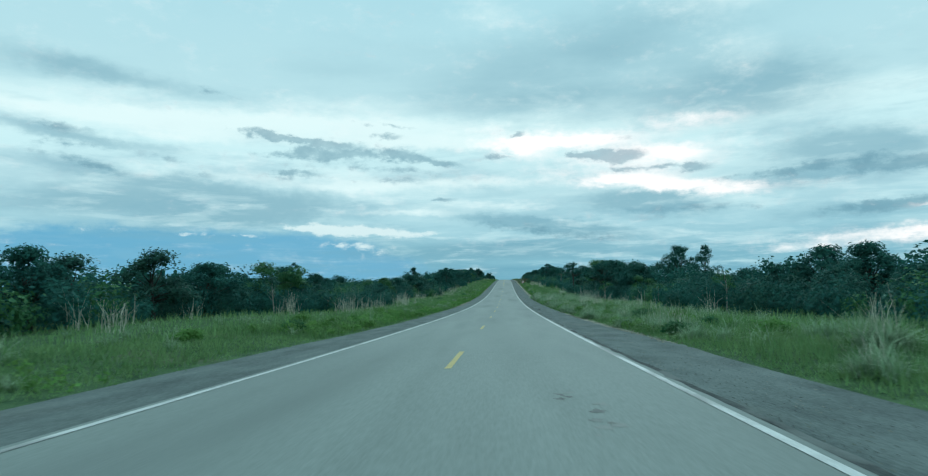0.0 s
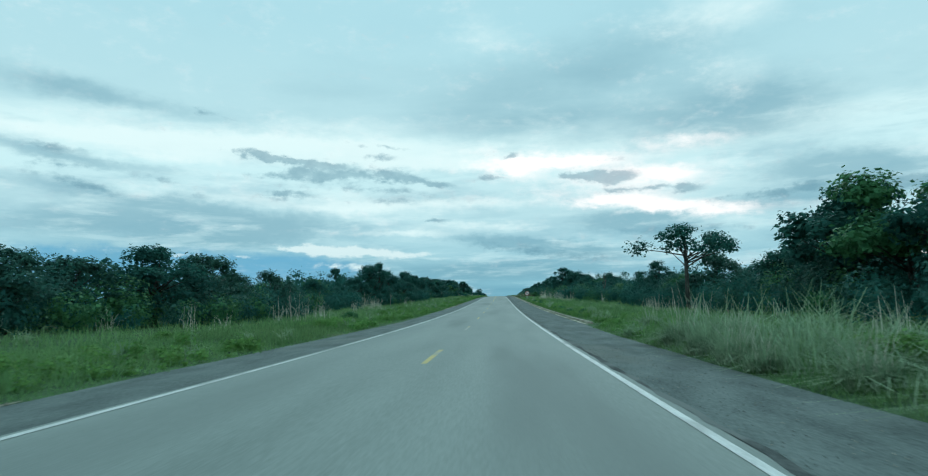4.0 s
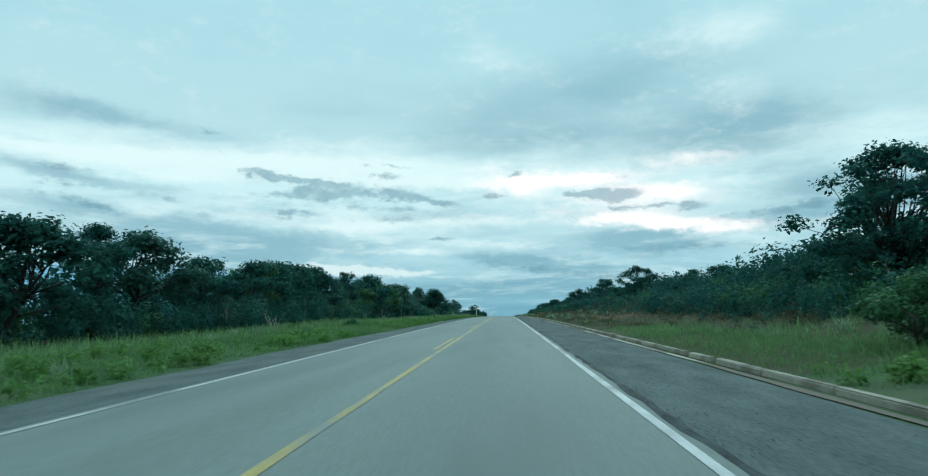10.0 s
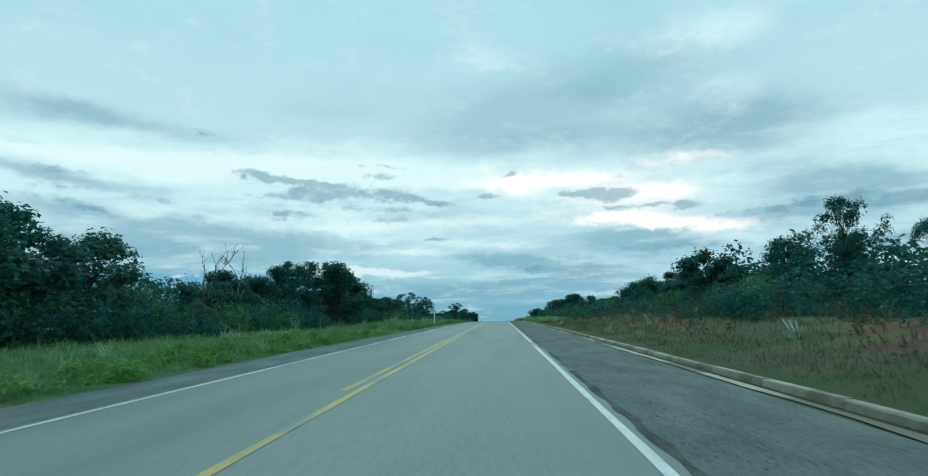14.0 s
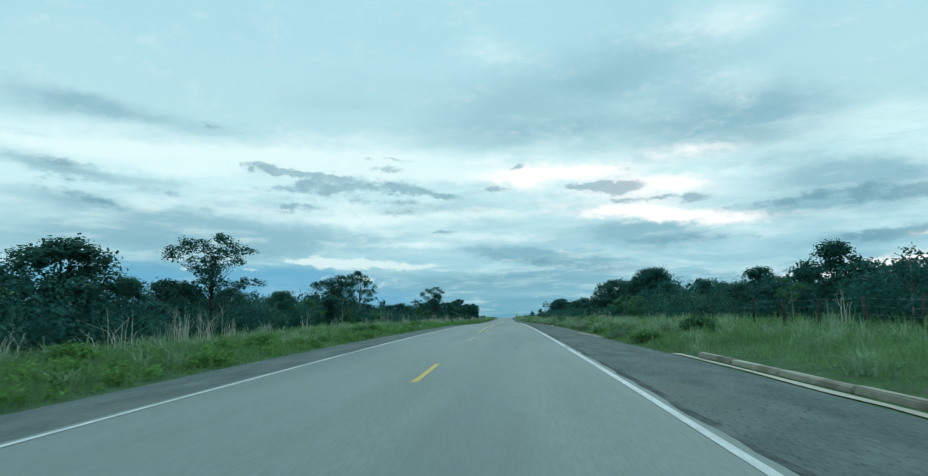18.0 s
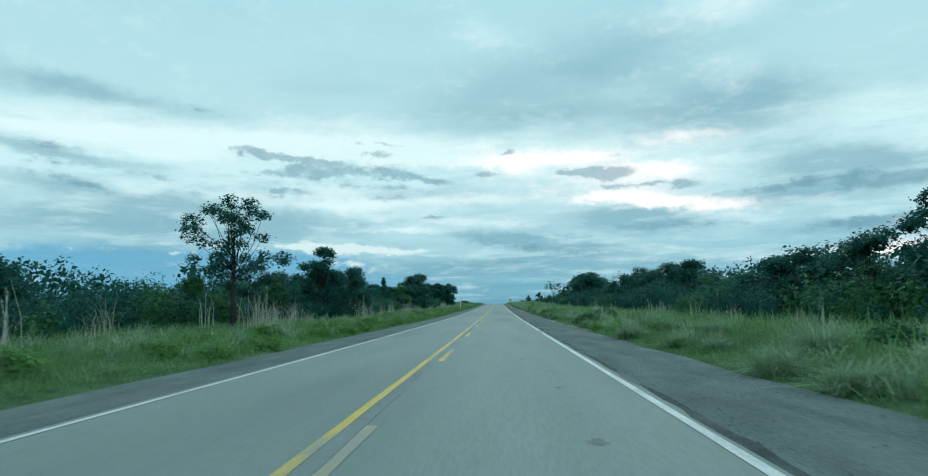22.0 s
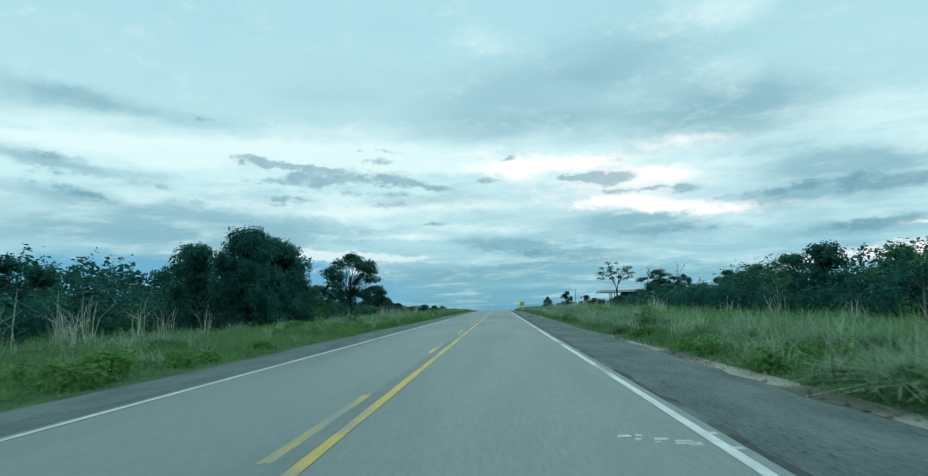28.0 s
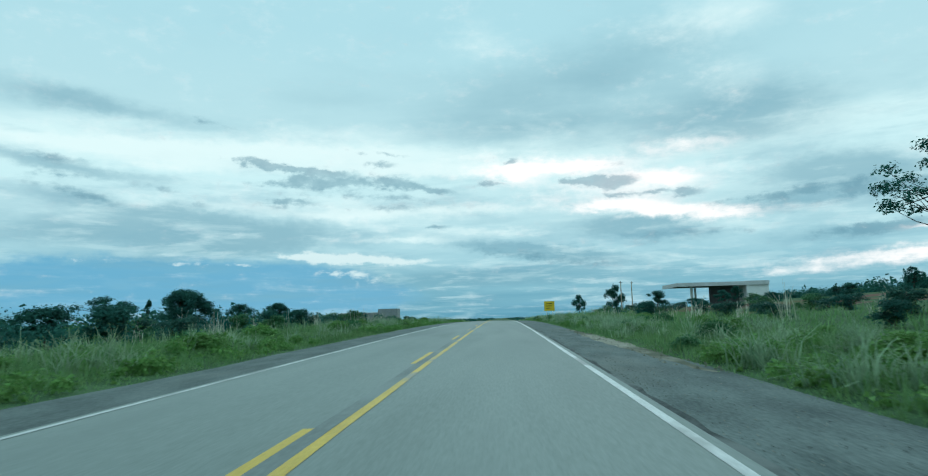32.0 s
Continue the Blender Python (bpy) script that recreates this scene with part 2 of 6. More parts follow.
    sky = mix(m("MULTIPLY", step(dark, 0.16, 0.90), m("MULTIPLY_ADD", torn.outputs[0], 0.6, 0.27)), sky, colour(98, 150, 170))
    heap = m("MULTIPLY_ADD", tear, 3.0, field(CUMULUS, {0: vm("ADD", flat, vm("MULTIPLY", rag, (0.5, 0.7, 0.0)))}))
    sky = mix(m("MULTIPLY", step(heap, 0.30, 0.95), 0.85), sky, colour(222, 245, 247))
    # an overcast sky grows brighter towards the zenith
    up = node("ShaderNodeMapRange")
    put(up.inputs[0], el)
    up.interpolation_type = "SMOOTHSTEP"
    up.inputs[1].default_value, up.inputs[2].default_value = 0.5, 1.6
    up.inputs[3].default_value, up.inputs[4].default_value = 1.0, ZENITH
    bg = node("ShaderNodeBackground")
    nt.links.new(sky, bg.inputs[0])
    nt.links.new(up.outputs[0], bg.inputs[1])
    out = node("ShaderNodeOutputWorld")
    nt.links.new(bg.outputs[0], out.inputs[0])


ZENITH = 1.25
build_world()
sun_data = bpy.data.lights.new("sun_behind_cloud", "SUN")
sun_data.energy, sun_data.angle, sun_data.color = 0.7, radians(24), (0.82, 1.0, 1.03)
sun = new("sun_behind_cloud", sun_data)
sun.matrix_world = look((0, 0, 0), (-math.sin(radians(SUN_AZ)) * math.cos(radians(SUN_EL)),
                                    -math.cos(radians(SUN_AZ)) * math.cos(radians(SUN_EL)), -math.sin(radians(SUN_EL))))


# ---------------------------------------------------------------- materials
def material(name, dark, light, scale=3.0, rough=0.8, stretch=(1, 1, 1), fine=25.0, bump=0.3, vary=0.0, metal=0.0,
             third=None, third_scale=0.4, third_range=(0.52, 0.62), spec=0.3, island=False, glow=0.0, deep=0.02):
    """Two tones over two noises, an optional third tone in large patches, a bump and a shift from piece to piece."""
    mat = bpy.data.materials.new(name)
    mat.use_nodes = True
    nt = mat.node_tree
    bsdf = nt.nodes["Principled BSDF"]
    bsdf.inputs["Metallic"].default_value = metal
    bsdf.inputs["Specular IOR Level"].default_value = spec
    coord = nt.nodes.new("ShaderNodeTexCoord")
    mp = nt.nodes.new("ShaderNodeMapping")
    mp.inputs["Scale"].default_value = stretch
    nt.links.new(coord.outputs["Object"], mp.inputs["Vector"])

    def noise_at(s, d):
        n = nt.nodes.new("ShaderNodeTexNoise")
        n.inputs["Scale"].default_value, n.inputs["Detail"].default_value = s, d
        nt.links.new(mp.outputs[0], n.inputs["Vector"])
        return n.outputs[0]

    a, b = noise_at(scale, 4), noise_at(fine, 3)
    blend = nt.nodes.new("ShaderNodeMix")
    blend.inputs[0].default_value = 0.45
    nt.links.new(a, blend.inputs[2]), nt.links.new(b, blend.inputs[3])
    ramp = nt.nodes.new("ShaderNodeValToRGB")
    ramp.color_ramp.elements[0].position, ramp.color_ramp.elements[1].position = 0.34, 0.66
    ramp.color_ramp.elements[0].color, ramp.color_ramp.elements[1].color = (*dark, 1), (*light, 1)
    nt.links.new(blend.outputs[0], ramp.inputs[0])
    col = ramp.outputs[0]
    if third:
        st = nt.nodes.new("ShaderNodeMapRange")
        st.interpolation_type = "SMOOTHSTEP"
        st.inputs[1].default_value, st.inputs[2].default_value = third_range
        nt.links.new(noise_at(third_scale, 5), st.inputs[0])
        mx = nt.nodes.new("ShaderNodeMix")
        mx.data_type = "RGBA"
        mx.inputs[7].default_value = (*third, 1)
        nt.links.new(st.outputs[0], mx.inputs[0]), nt.links.new(col, mx.inputs[6])
        col = mx.outputs[2]
    if vary:
        hsv = nt.nodes.new("ShaderNodeHueSaturation")
        src = nt.nodes.new("ShaderNodeObjectInfo").outputs["Random"]
        if island:
            isl = nt.nodes.new("ShaderNodeNewGeometry").outputs["Random Per Island"]
            add = nt.nodes.new("ShaderNodeMath")
            add.operation = "MULTIPLY_ADD"
            add.inputs[1].default_value = 0.6
            half = nt.nodes.new("ShaderNodeMath")
            half.operation = "MULTIPLY"
            half.inputs[1].default_value = 0.4
            nt.links.new(src, half.inputs[0])
            nt.links.new(isl, add.inputs[0]), nt.links.new(half.outputs[0], add.inputs[2])
            src = add.outputs[0]
        for sock, lo, hi in (("Value", 1 - vary, 1 + vary), ("Hue", 0.5 - 0.035 * vary, 0.5 + 0.035 * vary)):
            r = nt.nodes.new("ShaderNodeMapRange")
            r.inputs[3].default_value, r.inputs[4].default_value = lo, hi
            nt.links.new(src, r.inputs[0]), nt.links.new(r.outputs[0], hsv.inputs[sock])
        nt.links.new(col, hsv.inputs["Color"])
        col = hsv.outputs[0]
    nt.links.new(col, bsdf.inputs["Base Color"])
    bsdf.inputs["Roughness"].default_value = rough
    if glow:
        # leaves and blades let some light through
        thin = nt.nodes.new("ShaderNodeBsdfTranslucent")
        nt.links.new(col, thin.inputs["Color"])
        both = nt.nodes.new("ShaderNodeMixShader")
        both.inputs[0].default_value = glow
        nt.links.new(bsdf.outputs[0], both.inputs[1]), nt.links.new(thin.outputs[0], both.inputs[2])
        nt.links.new(both.outputs[0], nt.nodes["Material Output"].inputs["Surface"])
    if bump:
        bp = nt.nodes.new("ShaderNodeBump")
        bp.inputs["Strength"].default_value, bp.inputs["Distance"].default_value = bump, deep
        nt.links.new(b, bp.inputs["Height"]), nt.links.new(bp.outputs[0], bsdf.inputs["Normal"])
    return mat


ASPHALT = material("worn_asphalt", (0.160, 0.192, 0.178), (0.222, 0.258, 0.240), 0.9, 0.75, (1, 0.10, 1), 34, 0.3,
                   third=(0.140, 0.168, 0.158), third_scale=0.45, third_range=(0.48, 0.72))
SHOULDER = material("coarse_shoulder_asphalt", (0.060, 0.080, 0.078), (0.150, 0.180, 0.172), 1.6, 0.9, (1, 0.3, 1), 26, 0.9,
                    third=(0.150, 0.156, 0.138), third_scale=0.3, third_range=(0.56, 0.80), spec=0.15)
WHITE_PAINT = material("worn_white_road_paint", (0.42, 0.43, 0.42), (0.62, 0.63, 0.61), 6, 0.6, (1, 0.3, 1), 40, 0.2,
                       third=(0.25, 0.26, 0.25), third_scale=0.9, third_range=(0.52, 0.66))
YELLOW_PAINT = material("worn_yellow_road_paint", (0.46, 0.30, 0.045), (0.62, 0.41, 0.06), 5, 0.6, (1, 0.3, 1), 40, 0.2,
                        third=(0.24, 0.235, 0.19), third_scale=1.1, third_range=(0.48, 0.64))
FADED_YELLOW = material("faded_yellow_road_paint", (0.37, 0.28, 0.095), (0.48, 0.37, 0.12), 5, 0.6, (1, 0.3, 1), 40, 0.2,
                        third=(0.215, 0.230, 0.205), third_scale=1.3, third_range=(0.46, 0.66))
CRUMBLE = material("crumbled_asphalt_edge", (0.035, 0.042, 0.042), (0.105, 0.118, 0.114), 3.0, 0.95, (1, 0.5, 1), 22, 0.8, spec=0.1,
                   third=(0.150, 0.165, 0.158), third_scale=0.8, third_range=(0.50, 0.62))
SAND = material("pale_sandy_dirt", (0.20, 0.185, 0.145), (0.36, 0.34, 0.28), 1.2, 0.95, (1, 0.5, 1), 16, 0.6, spec=0.08,
                third=(0.10, 0.105, 0.075), third_scale=0.5, third_range=(0.44, 0.60))
DRY_BLADE = material("dry_bank_grass", (0.070, 0.082, 0.042), (0.160, 0.165, 0.095), 0.2, 0.8, (1, 1, 1), 2.5, 0.0, vary=0.3, island=True, spec=0.08, glow=0.3)
TAR = material("dark_line_backing", (0.120, 0.142, 0.136), (0.178, 0.206, 0.196), 2.0, 0.75, (1, 0.3, 1), 20, 0.2,
               third=(0.190, 0.222, 0.210), third_scale=0.8, third_range=(0.42, 0.6))
STAIN = material("tarry_asphalt", (0.070, 0.080, 0.077), (0.125, 0.140, 0.134), 1.5, 0.7, (1, 0.3, 1), 16, 0.25,
                 third=(0.195, 0.212, 0.198), third_scale=1.6, third_range=(0.42, 0.58))
CONCRETE = material("weathered_concrete", (0.25, 0.235, 0.185), (0.44, 0.41, 0.33), 1.5, 0.9, (1, 1, 1), 18, 0.4, vary=0.18,
                    third=(0.17, 0.15, 0.115), third_scale=0.7, third_range=(0.50, 0.64))
GRASS_SOIL = material("grassy_soil", (0.020, 0.052, 0.024), (0.086, 0.158, 0.070), 1.1, 0.95, (1, 1, 1), 17, 1.0,
                      third=(0.118, 0.128, 0.082), third_scale=0.16, third_range=(0.56, 0.70), spec=0.08)
RED_SOIL = material("bare_red_earth", (0.085, 0.048, 0.038), (0.175, 0.100, 0.074), 0.8, 0.95, (1, 1, 1), 8, 0.7,
                    third=(0.09, 0.10, 0.04), third_scale=0.35, third_range=(0.5, 0.62), spec=0.08)
BANK_SOIL = material("brown_weedy_earth", (0.042, 0.056, 0.030), (0.100, 0.092, 0.056), 0.6, 0.95, (1, 1, 1), 9, 0.8,
                     third=(0.045, 0.070, 0.026), third_scale=0.25, third_range=(0.46, 0.62), spec=0.08)
BLADE = material("green_grass_blades", (0.080, 0.180, 0.070), (0.205, 0.340, 0.140), 0.16, 0.7, (1, 1, 1), 2.5, 0.0, vary=0.3, island=True, glow=0.4, spec=0.08)
TUFT = material("tall_guinea_grass_blades", (0.120, 0.220, 0.125), (0.350, 0.460, 0.300), 0.4, 0.65, (1, 1, 1), 4, 0.0, vary=0.3, island=True, glow=0.4, spec=0.08)
HERB = material("bright_verge_herbs", (0.070, 0.190, 0.050), (0.200, 0.380, 0.110), 0.5, 0.65, (1, 1, 1), 5, 0.4, vary=0.28, island=True, glow=0.35, spec=0.08, deep=0.08)
STRAW = material("dry_straw_stalks", (0.35, 0.355, 0.285), (0.60, 0.605, 0.50), 1.0, 0.8, (1, 1, 1), 9, 0.0, vary=0.25, island=True, glow=0.3, spec=0.08)
LEAF = material("dark_savanna_leaves", (0.013, 0.075, 0.070), (0.043, 0.172, 0.130), 0.9, 0.75, (1, 1, 1), 5, 0.8, vary=0.30, island=True, spec=0.12, glow=0.38, deep=0.12)
LEAF_FRESH = material("fresh_green_leaves", (0.024, 0.110, 0.052), (0.088, 0.240, 0.095), 1.2, 0.6, (1, 1, 1), 5, 0.8, vary=0.28, island=True, spec=0.12, glow=0.3, deep=0.12)
LEAF_GREY = material("grey_green_leaves", (0.020, 0.088, 0.075), (0.064, 0.180, 0.132), 1.2, 0.6, (1, 1, 1), 5, 0.8, vary=0.28, island=True, spec=0.12, glow=0.38, deep=0.12)
BARK = material("grey_brown_bark", (0.026, 0.026, 0.023), (0.070, 0.068, 0.060), 4, 0.9, (1, 1, 0.3), 20, 0.6, vary=0.25)
PALE_BARK = material("pale_grey_bark", (0.17, 0.17, 0.15), (0.34, 0.34, 0.31), 4, 0.9, (1, 1, 0.3), 20, 0.5, vary=0.2)
DEAD_WOOD = material("weathered_dead_wood", (0.06, 0.058, 0.052), (0.15, 0.145, 0.13), 4, 0.9, (1, 1, 0.3), 20, 0.5, vary=0.15)
WHITE_STEEL = material("white_painted_steel", (0.66, 0.66, 0.64), (0.80, 0.80, 0.78), 3, 0.45, (1, 1, 1), 30, 0.1)
RED_SIGN = material("red_sign_sheeting", (0.40, 0.016, 0.055), (0.50, 0.024, 0.072), 4, 0.45, (1, 1, 1), 30, 0.05)
BLACK_SIGN = material("black_sign_sheeting", (0.012, 0.012, 0.014), (0.022, 0.022, 0.024), 4, 0.45, (1, 1, 1), 30, 0.05)
YELLOW_SIGN = material("yellow_sign_sheeting", (0.66, 0.44, 0.02), (0.78, 0.53, 0.03), 4, 0.45, (1, 1, 1), 30, 0.05)
GALVANISED = material("galvanised_steel", (0.30, 0.31, 0.31), (0.45, 0.46, 0.46), 4, 0.5, (1, 1, 1), 30, 0.1, metal=0.6)
WALL_PAINT = material("weathered_white_wall", (0.68, 0.68, 0.68), (0.84, 0.84, 0.83), 0.6, 0.85, (1, 1, 1), 9, 0.15,
                      third=(0.52, 0.50, 0.47), third_scale=0.25, third_range=(0.60, 0.76))
# dark grey that stands for shade under the canopy and inside openings
SHADE_GREY = material("shaded_interior_grey", (0.07, 0.075, 0.08), (0.13, 0.135, 0.14), 0.8, 0.9, (1, 1, 1), 9, 0.2)
ROOF_GREY = material("grey_canopy_fascia", (0.46, 0.46, 0.47), (0.62, 0.62, 0.63), 0.7, 0.8, (1, 1, 1), 9, 0.15)
BRICK_RAW = material("raw_grey_masonry", (0.20, 0.215, 0.225), (0.31, 0.33, 0.345), 0.8, 0.9, (1, 1, 1), 9, 0.3)


# ---------------------------------------------------------------- mesh helpers
def mesh_of(name, verts, faces, mats, smooth=False):
    me = bpy.data.meshes.new(name)
    me.from_pydata([tuple(map(float, v)) for v in verts], [], faces)
    for mt in (mats if isinstance(mats, (list, tuple)) else [mats]):
        me.materials.append(mt)
    if smooth:
        me.polygons.foreach_set("use_smooth", [True] * len(me.polygons))
    me.update()
    return me


def quads_mesh(name, corners, mat):
    """A mesh of loose quads from an array (n, 4, 3)."""
    n = len(corners)
    me = bpy.data.meshes.new(name)
    me.vertices.add(4 * n), me.loops.add(4 * n), me.polygons.add(n)
    me.vertices.foreach_set("co", np.ascontiguousarray(corners, dtype=np.float32).ravel())
    me.loops.foreach_set("vertex_index", np.arange(4 * n, dtype=np.int32))
    me.polygons.foreach_set("loop_start", np.arange(0, 4 * n, 4, dtype=np.int32))
    me.polygons.foreach_set("loop_total", np.full(n, 4, dtype=np.int32))
    me.materials.append(mat)
    me.update(calc_edges=True)
    return me


def part(name, bm, mat, parent, label=""):
    """Links a bmesh or a mesh as one part under a thing."""
    if isinstance(bm, bmesh.types.BMesh):
        me = bpy.data.meshes.new(name)
        bm.to_mesh(me)
        bm.free()
        me.materials.append(mat)
    else:
        me = bm
    ob = new(name, me)
    ob.parent = parent
    return tagged(ob, label) if label else ob


def box(sx, sy, sz, at=(0, 0, 0), bevel=0.0):
    bm = bmesh.new()
    bmesh.ops.create_cube(bm, size=1.0, matrix=Matrix.Translation(at) @ Matrix.Diagonal((sx, sy, sz, 1)))
    if bevel:
        bmesh.ops.bevel(bm, geom=bm.edges[:], offset=bevel, segments=2, affect="EDGES")
    return bm


def tube(points, radii, sides=6):
    """Vertices and faces of a tapered tube along points."""
    verts, faces = [], []
    pts = [Vector(p) for p in points]
    for i, p in enumerate(pts):
        d = (pts[min(i + 1, len(pts) - 1)] - pts[max(i - 1, 0)]).normalized()
        a = d.cross(Vector((0.31, 0.87, 0.2))).normalized()
        b = d.cross(a)
        for k in range(sides):
            w = 2 * math.pi * k / sides
            verts.append(p + (a * math.cos(w) + b * math.sin(w)) * radii[i])
    for i in range(len(pts) - 1):
        for k in range(sides):
            q = (k + 1) % sides
            faces.append((i * sides + k, i * sides + q, (i + 1) * sides + q, (i + 1) * sides + k))
    faces.append(tuple(range(sides - 1, -1, -1)))
    faces.append(tuple((len(pts) - 1) * sides + k for k in range(sides)))
    return verts, faces


def merge(parts):
    verts, faces = [], []
    for v, f in parts:
        o = len(verts)
        verts += v
        faces += [tuple(i + o for i in q) for q in f]
    return verts, faces


# ---------------------------------------------------------------- ground
def swell(x, y):
    """Height of the land beside the road over the road's own height."""
    a = np.abs(x)
    z = -0.16 + 0.0 * y
    z = z + 0.22 * np.clip((a - 6.0) / 2.6, 0, 1)
    cut = np.clip((y - 285) / 45, 0, 1) * np.clip((492 - y) / 45, 0, 1)
    z = z + np.where(x > 0, 0.75 * cut * np.clip((x - 9.5) / 4.0, 0, 1), 0)
    rise = np.clip((y - 800) / 90, 0, 1) * np.clip((1500 - y) / 300, 0, 1)
    z = z + np.where(x > 0, rise * (1.6 * np.clip((x - 10) / 30, 0, 1) + 1.6 * np.clip((x - 44) / 16, 0, 1)), 0)
    z = z - np.where(x < 0, rise * 1.0 * np.clip((-x - 12) / 30, 0, 1), 0)
    bumps = 0.10 * np.sin(x * 0.9 + y * 0.31) * np.sin(y * 0.47 - x * 0.23) + 0.18 * np.sin(y * 0.083 + x * 0.11)
    return z + bumps * np.clip((a - 11) / 4, 0, 1)


def land_z(x, y):
    return float(np.interp(y, YS, ZS) + swell(np.float64(x), np.float64(y)))


def build_ground():
    xs = np.concatenate([[-3200, -1500, -700, -350, -180, -100, -70, -50, -40], np.arange(-34, -5.4, 1.3), [-5.2, -4, 0, 4, 5.5],
                         np.arange(6.2, 34, 1.3), [40, 50, 70, 100, 180, 350, 700, 1500, 3200]])
    ys = np.concatenate([np.arange(-60, 1240, 4.0), np.arange(1240, 1800, 20.0), np.linspace(1800, 4000, 14)])
    gx, gy = np.meshgrid(xs, ys)
    z = np.interp(gy, YS, ZS) + swell(gx, gy)
    verts = np.stack([gx, gy, z], -1).reshape(-1, 3)
    w = len(xs)
    faces = [(j * w + i, j * w + i + 1, (j + 1) * w + i + 1, (j + 1) * w + i) for j in range(len(ys) - 1) for i in range(w - 1)]
    me = mesh_of("ground", verts, faces, [GRASS_SOIL, RED_SOIL, BANK_SOIL], True)
    for k, f in enumerate(faces):
        cx, cy = (verts[f[0]] + verts[f[2]])[:2] / 2
        bare = (10.2 < cx < 14.5 and 318 < cy < 466 and math.sin(cy * 0.21) + math.sin(cy * 0.083 + cx) > 0.35) or (14 < cx < 40 and 930 < cy < 1040 and (int(cx * 7 + cy * 3) % 5 < 3))
        if bare:
            me.polygons[k].material_index = 1
        elif 6.2 < cx < 18 and 288 < cy < 482:
            me.polygons[k].material_index = 2
    tagged(new("ground", me), "grassy savanna ground with patches of red earth", "ground", kind="structure")


def drift(y):
    """How much wider the right lane grows along the road."""
    return float(np.interp(y, (200, 350, 430, 520, 610, 660, 790, 860), (0.0, 0.08, 0.09, 0.06, 0.02, 0.07, 0.12, 0.14)))


def ribbon(name, x0, x1, y0, y1, lift, mat, step=4.0, ragged=0.0, seed=0, drifts=False):
    """A strip along the road between two distances from its centre line, with worn edges."""
    rnd = random.Random(seed)
    n = max(2, int((y1 - y0) / step) + 1)
    ys = [y0 + (y1 - y0) * i / (n - 1) for i in range(n)]
    verts, faces = [], []
    for yy in ys:
        for xx in (x0, x1):
            q = xx + rnd.uniform(-ragged, ragged) + (drift(yy) if drifts else 0.0)
            verts.append((q, yy, road_z(yy) - 0.02 * abs(q) + lift))
    faces = [(2 * i, 2 * i + 1, 2 * i + 3, 2 * i + 2) for i in range(n - 1)]
    return mesh_of(name, verts, faces, mat, True)


